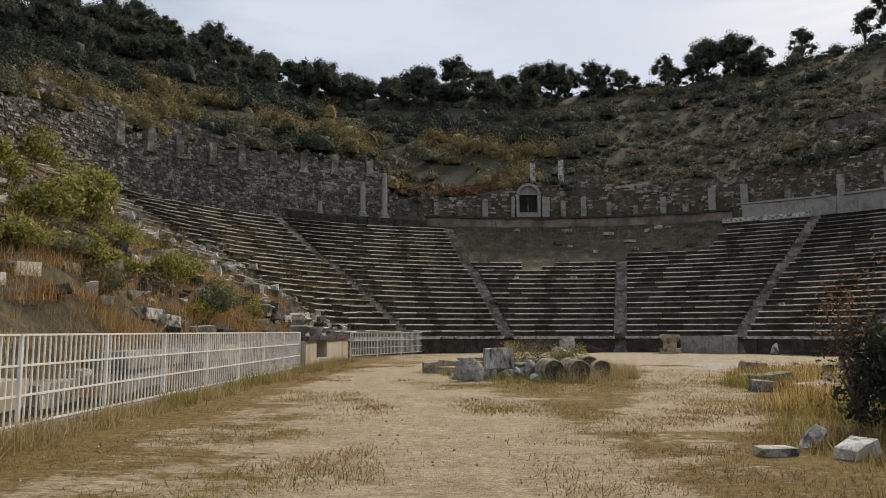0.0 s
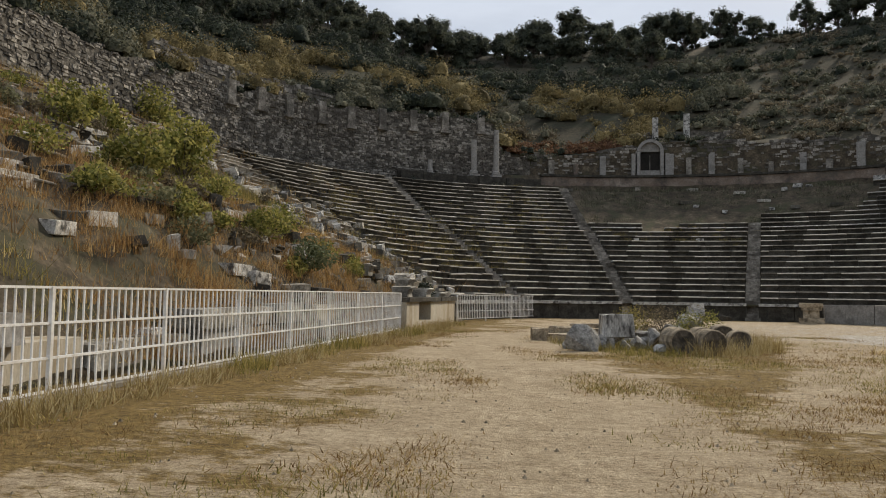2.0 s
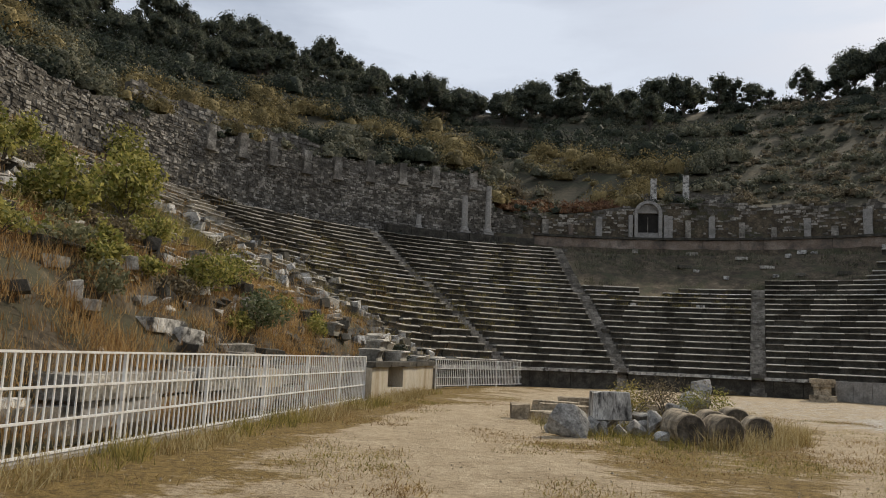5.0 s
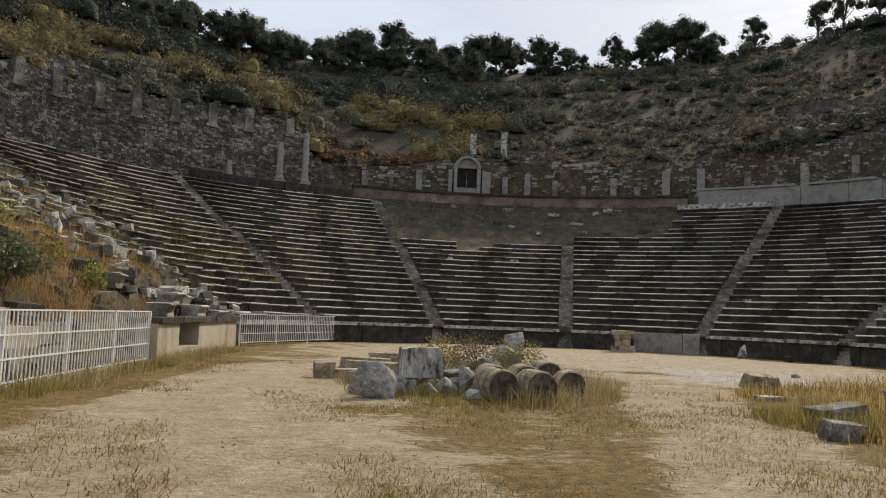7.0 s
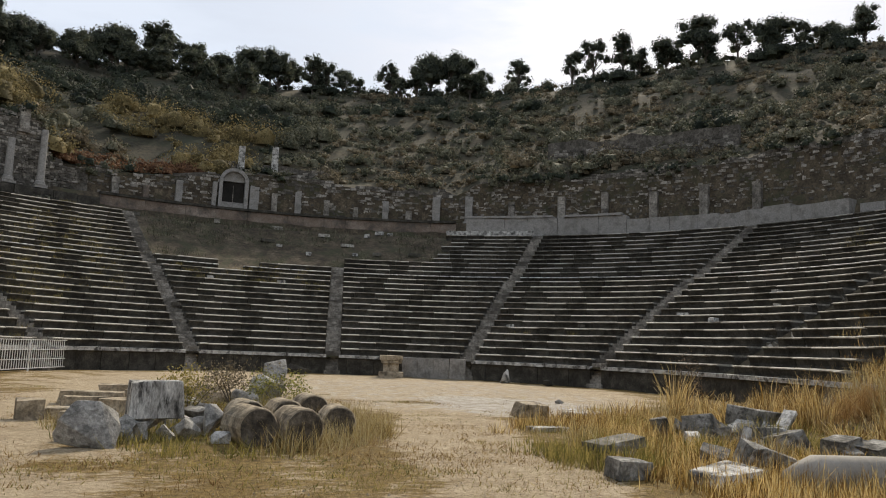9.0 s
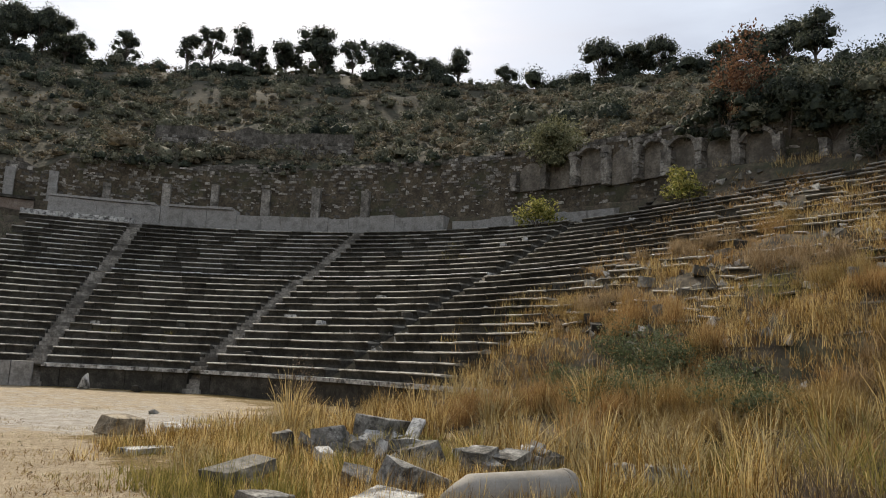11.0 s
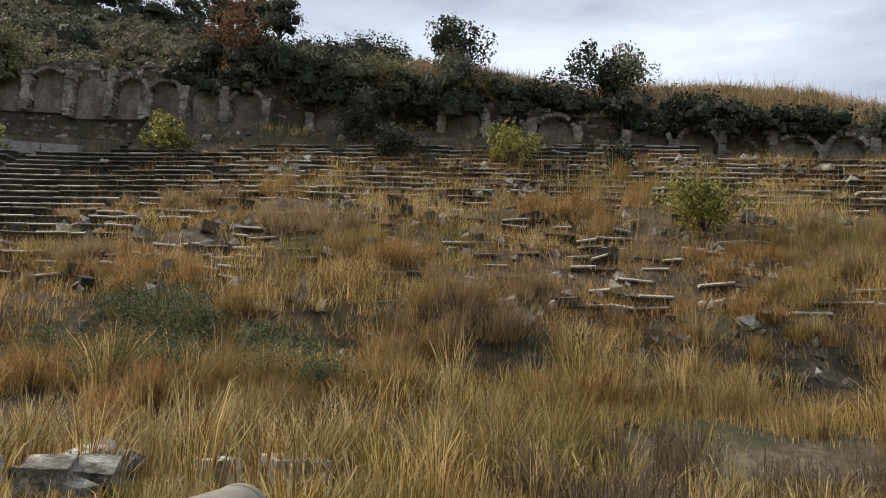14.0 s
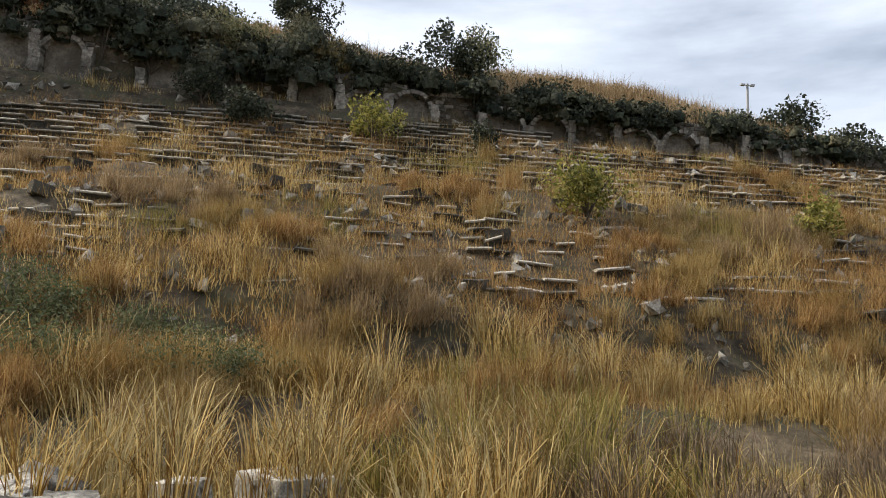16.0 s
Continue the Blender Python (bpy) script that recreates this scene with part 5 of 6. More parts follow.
def dome_template(rings=3, seg=7):
    """Unit directions over the upper dome and the faces that join them."""
    v = [(0.0, 0.0, 1.0)]
    for k in range(1, rings + 1):
        e = math.pi / 2 * (1 - k / rings * 1.3)
        v += [(math.cos(e) * math.cos(2 * math.pi * (i + 0.5 * k) / seg), math.cos(e) * math.sin(2 * math.pi * (i + 0.5 * k) / seg), math.sin(e)) for i in range(seg)]
    f = [(0, 1 + i, 1 + (i + 1) % seg) for i in range(seg)]
    for k in range(rings - 1):
        o, p = 1 + k * seg, 1 + (k + 1) * seg
        for i in range(seg):
            f += [(o + i, p + i, p + (i + 1) % seg), (o + i, p + (i + 1) % seg, o + (i + 1) % seg)]
    return np.array(v), np.array(f)


DOME_V, DOME_F = dome_template()


def foliage_mesh(name, centres, radii, heights, leaf, density, mat, g):
    """Leafy lumps: a shaded inner dome at each centre under a shell of small leaves that face outwards."""
    verts, faces, shells = [], [], []
    for c, r, h in zip(centres, radii, heights):
        k = 0.6 + g.normal(0, 0.08, len(DOME_V))
        faces.append(DOME_F + len(verts) * len(DOME_V))
        verts.append(DOME_V * k[:, None] * np.array([r, r, h]) + c)
        n = max(8, int(density * r * (r + h)))
        q = g.normal(size=(n, 3))
        q[:, 2] = np.abs(q[:, 2]) - 0.3
        q /= np.linalg.norm(q, axis=1)[:, None]
        w0, w1, o = g.normal(0, 5.0, 3), g.normal(0, 5.0, 3), g.uniform(0, 6, 2)
        lump = 0.93 + 0.2 * np.sin(q @ w0 + o[0]) * np.sin(q @ w1 + o[1])
        nrm = q + g.normal(0, 0.6, (n, 3))
        nrm /= np.linalg.norm(nrm, axis=1)[:, None]
        t = np.cross(nrm, g.normal(size=(n, 3)))
        t /= np.linalg.norm(t, axis=1)[:, None] + 1e-9
        b = np.cross(nrm, t)
        p = q * (lump * g.uniform(0.8, 1.22, n))[:, None] * np.array([r, r, h]) + c
        z = (leaf * g.uniform(0.5, 1.5, n))[:, None]
        shells.append(np.stack([p + t * z, p - t * z * 0.6 + b * z * 0.7, p - t * z * 0.6 - b * z * 0.7], 1).reshape(-1, 3))
    verts, faces, shells = np.concatenate(verts), np.concatenate(faces), np.concatenate(shells)
    idx = np.concatenate([faces.ravel(), len(verts) + np.arange(len(shells))])
    co = np.concatenate([verts, shells])
    me = bpy.data.meshes.new(name)
    me.vertices.add(len(co))
    me.vertices.foreach_set("co", co.astype(np.float32).ravel())
    me.loops.add(len(idx))
    me.loops.foreach_set("vertex_index", idx.astype(np.int32))
    me.polygons.add(len(idx) // 3)
    me.polygons.foreach_set("loop_start", np.arange(0, len(idx), 3, dtype=np.int32))
    me.polygons.foreach_set("use_smooth", np.ones(len(idx) // 3, dtype=bool))
    me.materials.append(mat)
    me.update(calc_edges=True)
    return me


def build_oak(h, spread, seed):
    """An evergreen oak: forked trunk, a crown of leafy lumps with small leaves over their edges."""
    g, rnd = np.random.default_rng(seed), random.Random(seed)
    t = thing("tree", "dark evergreen oak on the hill's ridge", "tree", group="trees on the ridge")
    b = Build()
    th = h * rnd.uniform(0.16, 0.3)
    limb(b, (0, 0, -0.4), (0.1, 0, th), 0.03 * h, 0.022 * h, 7)
    n = rnd.randint(18, 24)
    cs, rs = [], []
    for k in range(n):
        a = 2 * math.pi * k / n * 2.4 + rnd.uniform(-0.4, 0.4)
        e = rnd.uniform(0.15, 1.0)
        rr = spread * math.sqrt(max(0.05, 1 - (1.35 * (e - 0.42)) ** 2)) * rnd.uniform(0.1, 0.78)
        c = (rr * math.cos(a), rr * math.sin(a), th + (h - th) * (0.04 + e * 0.78))
        cs.append(c)
        rs.append(rnd.uniform(0.22, 0.36) * spread)
        limb(b, (0.1, 0, th), (c[0] * 0.8, c[1] * 0.8, c[2]), 0.012 * h, 0.004 * h, 5)
    part("trunk", b.mesh("trunk", BARK), t)
    cs, rs = np.array(cs), np.array(rs)
    part("crown", foliage_mesh("crown", cs, rs, rs * 1.05, 0.125, 78, LEAF_OAK, g), t)
    return t


def build_ridge_trees():
    random.seed(41)
    protos = [build_oak(5.4 + 0.5 * (k % 3), 2.5 + 0.3 * (k % 4), 200 + k) for k in range(7)]
    spots = [[] for _ in protos]
    a = -6.0
    while a < 215:
        rd = table(a, RIDGE_D)
        bare = 56 < a < 60.5 or 75 < a < 76.8 or 24 < a < 27.5
        layers = 5 if a > 108 else (4 if a > 88 else (2 if a > 62 else 1))
        for layer in range(layers):
            if bare and layer == 0:
                continue
            if random.random() < (0.95 if a > 62 else 0.8):
                d = rd + random.uniform(-1.5, 1.5) - layer * random.uniform(3.2, 4.8)
                aa = a + random.uniform(-1.2, 1.2)
                p = plan(aa, d)
                size = random.uniform(0.62, 1.12) * (1.0 if layer == 0 else 0.85)
                spots[random.randrange(len(protos))].append((p.x, p.y, rough_z(aa, d) - 0.25, size, random.uniform(0, 360)))
        a += random.uniform(1.9, 3.1)
    for pr, sp in zip(protos, spots):
        place_copies(pr, sp)


build_ridge_trees()


def scrub_stuff(name, label, mat, spots, leaf, density, seed, squash=0.75):
    """Low scrub on the hill, far too much to count: leafy lumps in one mesh."""
    g = np.random.default_rng(seed)
    cs, rs = [], []
    for x, y, z, r in spots:
        for _ in range(1 if r < 0.6 else (2 if r < 1.5 else 3)):
            o = g.normal(0, 0.36 * r, 2)
            cs.append((x + o[0], y + o[1], z + 0.05 * r))
            rs.append(r * g.uniform(0.45, 0.75))
    rs = np.array(rs)
    thing(name, label, "scrub", data=foliage_mesh(name, np.array(cs), rs, rs * squash * g.uniform(0.8, 1.4, len(rs)), leaf, density, mat, g), kind="stuff")


def build_scrub():
    random.seed(42)
    dark, olive, rust, straw, ochre = [], [], [], [], []
    for _ in range(3600):
        a = random.uniform(-40, 215)
        rd = table(a, RIDGE_D)
        d = 21.6 + (rd + 6 - 21.6) * random.random()
        p = plan(a, d)
        k = (d - 21) / (rd - 21)
        nz = noise.noise(p * 0.06) + 0.5 * noise.noise(p * 0.17)
        z = rough_z(a, d)
        left = smooth((a - 75) / 50)
        r = random.choice((0.7, 0.9, 1.2, 1.5, 2.0)) * random.uniform(0.8, 1.2)
        q = (p.x, p.y, z, r)
        wild = nz + 1.1 * (k - 0.62) + 0.55 * left
        if a > 100 and k > 0.78:
            continue
        if left > 0.2 and k < 0.6 and noise.noise(p * 0.09 + Vector((3, 7, 0))) > 0.0 + 0.4 * k:
            ochre.append((p.x, p.y, z, r * 1.1))
        elif a < 78 and k < 0.9 and random.random() < 0.75:
            (straw if random.random() < 0.5 else olive).append((p.x, p.y, z, r * 0.6))
        elif wild > 0.12:
            dark.append((p.x, p.y, z, r * 1.15))
        elif wild > -0.42:
            (olive if random.random() < 0.75 else dark).append(q)
        else:
            (straw if random.random() < 0.6 else olive).append((p.x, p.y, z, r * 0.8))
    for _ in range(1900):
        a = random.uniform(-12, 82)
        d = 21.6 + (table(a, RIDGE_D) + 2 - 21.6) * random.random()
        p = plan(a, d)
        (straw if noise.noise(p * 0.12) + random.uniform(-0.3, 0.3) > 0.05 else olive).append((p.x, p.y, rough_z(a, d), random.uniform(0.5, 1.05)))
    for _ in range(130):
        a = random.uniform(92, 111)
        d = random.uniform(21.2, 24)
        p = plan(a, d)
        rust.append((p.x, p.y, rough_z(a, d), random.uniform(0.5, 1.0)))
    for _ in range(330):
        a = random.uniform(-185, -16)
        d = random.uniform(20.9, table(a, RIDGE_D) + 2)
        p = plan(a, d)
        w = noise.noise(p * 0.16)
        q = (p.x, p.y, rough_z(a, d), random.uniform(0.4, 1.0))
        if w > 0.05 and d < 25:
            dark.append(q)
        elif w > -0.3:
            olive.append((q[0], q[1], q[2], q[3] * 0.8))
    for _ in range(300):
        a = random.uniform(-180, -14)
        d = random.uniform(19.9, 21.4)
        p = plan(a, d)
        if noise.noise(p * 0.22 + Vector((5, 0, 0))) > -0.12:
            (dark if random.random() < 0.7 else olive).append((p.x, p.y, table(a, WALL_Z) + random.uniform(-1.0, 0.3), random.uniform(0.45, 1.0)))
    for _ in range(260):
        a = random.uniform(14, 170)
        d = random.uniform(20.3, 21.6)
        p = plan(a, d)
        if noise.noise(p * 0.2 + Vector((9, 0, 0))) > 0.0:
            (dark if random.random() < 0.5 else olive).append((p.x, p.y, table(a, WALL_Z) + random.uniform(-0.5, 0.3), random.uniform(0.4, 0.9)))
    for _ in range(170):
        a = random.uniform(110, 200)
        p = plan(a, random.uniform(18.2, 20.3))
        (olive if random.random() < 0.6 else dark).append((p.x, p.y, TOP_Z, random.uniform(0.3, 0.7)))
    scrub_stuff("dark_scrub", "dense dark evergreen scrub over the hill", LEAF_DARK, dark, 0.11, 55, 1, 0.9)
    scrub_stuff("grey_scrub", "grey-green low scrub over the hill", LEAF_OLIVE, olive, 0.10, 60, 2, 0.85)
    scrub_stuff("russet_scrub", "russet dry shrubs above the rear wall", LEAF_RED, rust, 0.09, 90, 3)
    scrub_stuff("straw_scrub", "brown dry bushes over the hill", DRYBUSH, straw, 0.09, 65, 4)
    scrub_stuff("ochre_scrub", "ochre autumn bushes over the lower hill", OCHRE, ochre, 0.09, 70, 5, 0.95)


build_scrub()


def build_bushes():
    random.seed(43)

    def bush(a, d, h, w, mat, label, leaves=1500, leaf=0.07, sink=0.1, z=None, name="bush", trunk=0.12, seed=None, cat="bush"):
        p = plan(a, d)
        seed = int(abs(a) * 13 + d * 7) if seed is None else seed
        t = build_tree(h, w / 2, mat, leaves, leaf, seed, label, cat, name, trunk=trunk, hollow=0.35, clumps=18, cs=0.3)
        t.matrix_basis = pose(p.x, p.y, (rough_z(a, d) if z is None else z) - sink, 0, 0, seed % 360)
        return t
    F = "leafy yellow-green fig bush growing from the seats"
    bush(212.5, 6.7, 2.4, 2.6, LEAF_FIG, F, 2600, 0.085)
    bush(228, 5.5, 1.9, 1.6, LEAF_FIG, F, 1500, 0.085)
    bush(222, 8.7, 2.0, 1.8, LEAF_FIG, F, 1500, 0.085)
    bush(164, 20.0, 3.6, 3.0, LEAF_FIG, "tall yellow-green bush by the rear wall", 1800, 0.11)
    bush(219, 4.8, 1.1, 1.5, LEAF_FIG, "low ochre-green bush on the slope", 1000, 0.06)
    bush(220, 2.8, 1.3, 1.6, LEAF_FIG, "round yellow-green bush on the slope", 1300, 0.06)
    bush(215.5, 2.0, 1.2, 1.7, LEAF_GREEN, "grey-green bush at the slope's foot", 1400, 0.06)
    bush(170.8, 1.0, 1.0, 1.1, LEAF_DARK, "small dark green bush above the side wall", 800, 0.07)
    bush(245, 3.6, 1.0, 1.3, LEAF_FIG, "low ochre-green bush on the slope", 900, 0.06)
    bush(235, 3.0, 0.9, 1.2, LEAF_FIG, "low ochre-green bush on the slope", 900, 0.06)
    bush(207, 10.5, 1.6, 1.6, LEAF_FIG, F, 1000, 0.085)
    bush(-20.2, 17.6, 2.3, 2.3, LEAF_FIG, F, 1800, 0.09)
    bush(0.5, 16.6, 2.2, 2.6, LEAF_FIG, "yellow-green bush on the broken seats", 1500, 0.10)
    bush(-80.4, 15.5, 2.0, 2.2, LEAF_FIG, F, 1700, 0.085)
    bush(-61.4, 16.3, 1.7, 2.3, LEAF_DARK, "dark green bush below the rear niches", 1600, 0.09)
    bush(-54, 18.6, 1.8, 2.4, LEAF_DARK, "dark green bush below the rear niches", 1600, 0.09)
    bush(-103.5, 7.6, 2.1, 2.3, LEAF_FIG, "yellow-green bush on the grassy slope", 2200, 0.075)
    bush(-130, 7.2, 1.8, 1.6, LEAF_FIG, "small yellow-green bush on the grassy slope", 1300, 0.075)
    bush(-97, 15.0, 1.5, 1.3, LEAF_DARK, "dark green bush on the upper seats", 900, 0.08)
    bush(-54.5, 1.6, 1.9, 2.9, LEAF_GREEN, "feathery blue-green weed bush at the slope's foot", 7000, 0.035, cat="weed")
    bush(-47, 0.6, 1.2, 1.8, LEAF_GREEN, "feathery blue-green weed bush at the slope's foot", 3200, 0.035, cat="weed")
    bush(-57, -0.6, 1.5, 3.0, LEAF_GREEN, "feathery blue-green weed bush at the slope's foot", 6000, 0.035, cat="weed")
    bush(-69, -1.0, 1.1, 2.4, LEAF_GREEN, "low blue-green weed at the slope's foot", 3600, 0.035, cat="weed")
    bush(-64, 1.2, 0.9, 2.2, LEAF_GREEN, "low blue-green weed at the slope's foot", 3000, 0.035, cat="weed")
    bush(2.4, 20.9, 4.3, 3.8, LEAF_PALE, "round grey-olive bush above the rear wall", 3600, 0.10, z=13.9)
    bush(-25.2, 21.9, 5.4, 3.6, LEAF_RED, "russet autumn tree above the rear niches", 2800, 0.12, z=15.0, name="tree", cat="tree")
    bush(-30.5, 21.4, 3.6, 3.2, LEAF_DARK, "dark green shrub above the rear niches", 3200, 0.12, z=14.2)
    bush(-38, 22.0, 2.8, 3.0, LEAF_OLIVE, "dull green shrub above the rear niches", 2600, 0.12, z=14.6)
    bush(-66.2, 27.0, 3.3, 4.0, LEAF_DARK, "round dark tree on the skyline of the bank", 3000, 0.12, z=18.6, name="tree", cat="tree")
    bush(-71.4, 21.6, 3.2, 4.2, LEAF_OLIVE, "dense olive-green shrub over the rear niches", 3400, 0.10, z=14.0)
    bush(-58, 21.6, 2.8, 3.6, LEAF_PALE, "dense grey-green shrub over the rear niches", 2600, 0.10, z=14.2)
    bush(-47, 21.6, 3.0, 3.6, LEAF_DARK, "dense dark shrub over the rear niches", 2600, 0.10, z=14.5)
    bush(-84, 21.4, 2.0, 3.6, LEAF_DARK, "dense dark shrub over the rear niches", 2200, 0.10, z=13.8)
    bush(-95.5, 22.0, 3.8, 3.4, LEAF_DARK, "dark green fig tree on the bank", 2600, 0.11, z=13.9, name="tree", cat="tree")
    bush(-101.5, 23.0, 3.2, 3.2, LEAF_PALE, "pale grey-green bush on the bank", 2200, 0.09, z=14.8)
    bush(-112, 21.2, 1.8, 3.4, LEAF_DARK, "dark scrub hanging over the wall", 1800, 0.10, z=13.0)
    bush(-167, 24, 3.2, 3.6, LEAF_DARK, "dark green tree at the far end of the bank", 2400, 0.12, z=13.2, name="tree", cat="tree")
    bush(-180, 25, 3.4, 5.0, LEAF_DARK, "dark green tree at the far end of the bank", 2800, 0.12, z=12.0, name="tree", cat="tree")
    bush(-186, 27, 3.4, 4.0, LEAF_OLIVE, "grey-green tree at the far end of the bank", 2200, 0.12, z=12.4, name="tree", cat="tree")
    bush(-176, 21.0, 2.2, 5.0, LEAF_DARK, "dark green shrub at the wall's end", 2200, 0.11, z=11.2)
    def shrub(a, d, z, h, w, mat, label, seed):
        g, rnd = np.random.default_rng(seed), random.Random(seed)
        p = plan(a, d)
        t = thing("shrub", label, "shrub", pose(p.x, p.y, z, 0, 0, seed * 37 % 360), group="shrubs over the rear niches")
        b = Build()
        cs, rs = [], []
        for k in range(14):
            e, u = rnd.uniform(0.0, 0.8), rnd.uniform(0, 6.28)
            rr = w / 2 * math.sqrt(1 - e * e) * rnd.uniform(0.1, 0.85)
            cs.append((rr * math.cos(u), rr * math.sin(u), h * e))
            rs.append(rnd.uniform(0.15, 0.25) * w)
            limb(b, (0, 0, -0.6), cs[-1], 0.05, 0.015, 5)
        part("trunk", b.mesh("trunk", BARK), t)
        part("crown", foliage_mesh("crown", np.array(cs), np.array(rs), np.array(rs) * 1.1, 0.085, 190, mat, g), t)
    D, O = "dense dark green shrub hanging over the rear niches", "dense olive-brown shrub over the rear niches"
    for k, (a, d, dz, h, w, mat, lab) in enumerate(((-21, 20.9, -0.3, 2.4, 3.0, LEAF_DARK, D), (-29, 20.7, -0.7, 2.9, 3.4, LEAF_DARK, D), (-36, 20.6, -0.6, 2.6, 3.2, LEAF_DARK, D), (-44, 20.5, -0.9, 2.6, 3.4, LEAF_DARK, D), (-51, 20.6, -0.8, 2.2, 3.0, LEAF_OLIVE, O), (-58, 20.5, -1.0, 2.4, 3.0, LEAF_DARK, D), (-68, 20.5, -0.9, 2.9, 3.6, LEAF_OAK, O), (-73, 20.9, -0.5, 2.3, 2.8, OCHRE, O), (-81, 20.6, -0.7, 1.7, 2.8, LEAF_DARK, D), (-90, 20.6, -0.6, 1.6, 3.0, LEAF_DARK, D), (-99, 20.6, -0.6, 1.5, 2.6, LEAF_OAK, O), (-109, 20.6, -0.6, 1.3, 2.8, LEAF_DARK, D), (-120, 20.6, -0.6, 1.2, 3.0, LEAF_OAK, O), (-133, 20.6, -0.5, 1.2, 3.0, LEAF_DARK, D), (-147, 20.6, -0.5, 1.2, 3.2, LEAF_OAK, O), (2.4, 20.6, -1.2, 2.7, 3.4, LEAF_PALE, "round grey-olive shrub beside the rear niches"))):
        shrub(a, d, table(a, WALL_Z) + dz, h, w, mat, lab, 1500 + k)
    for k in range(40):
        a, d = random.uniform(196, 256), random.uniform(1.2, 14)
        m, lab = random.choice(((LEAF_FIG, "low yellow-green shrub on the ruined slope"), (LEAF_FIG, "low yellow-green shrub on the ruined slope"), (DRYBUSH, "low brown dry shrub on the ruined slope"), (LEAF_PALE, "low grey-green shrub on the ruined slope")))
        bush(a, d, random.uniform(0.6, 1.2), random.uniform(0.8, 1.8), m, lab, 650, 0.06, seed=900 + k)
    for x, y, h, w, mat, lab, n, lf in ((5.6, 9.9, 1.5, 1.7, LEAF_DARK, "dark shaded bush beside the path", 5200, 0.055), (5.45, 10.5, 2.5, 1.2, LEAF_RED, "dry reddish shrub beside the path", 900, 0.035), (6.3, 9.4, 1.6, 1.6, LEAF_DARK, "dark shaded bush beside the path", 5000, 0.055), (2.5, 26.6, 1.3, 2.0, DRYBUSH, "dry flowering weeds among the heap's stones", 2200, 0.03), (3.3, 25.8, 1.1, 1.5, LEAF_FIG, "dry weeds among the heap's stones", 1800, 0.03), (1.4, 24.6, 1.0, 1.6, GREENGRASS, "yellow-green weeds behind the squared block", 1500, 0.03), (15.5, 27.5, 2.0, 0.9, TWIG, "dry brown thistle in the grass", 500, 0.035)):
        t = build_tree(h, w / 2, mat, n, lf, int(x * 31 + y), lab, "bush", "bush", trunk=0.04, hollow=0.3, clumps=16, cs=0.32)
        t.matrix_basis = pose(x, y, -0.03, 0, 0, 40 * x)


build_bushes()


def scatter(n, region, g):
    """n points over the box (x0, y0, x1, y1)."""
    x0, y0, x1, y1 = region
    return np.stack([g.uniform(x0, x1, n), g.uniform(y0, y1, n)], 1)


def field_noise(p, s, o=0.0):
    return np.array([noise.noise(Vector((x * s + o, y * s, 0.3))) for x, y in p])


def soil_at(x, y):
    """Height of the soil under a place on the right-hand side of the plan."""
    n = (math.cos(radians(A_RIGHT)), math.sin(radians(A_RIGHT)))
    q = (x - CX - n[0] * radius(A_RIGHT), y - CY - n[1] * radius(A_RIGHT))
    s = q[0] * n[1] - q[1] * n[0]
    d = q[0] * n[0] + q[1] * n[1]
    if s > 0 and d > -4.6:
        return max(0.0, rough_z(A_RIGHT - s / PER_DEG, d))
    return 0.0


def clumped(spots, per, spread, g):
    k = np.repeat(np.arange(len(spots)), per)
    return spots[k] + g.normal(0, 1, (len(k), 2)) * spread, k


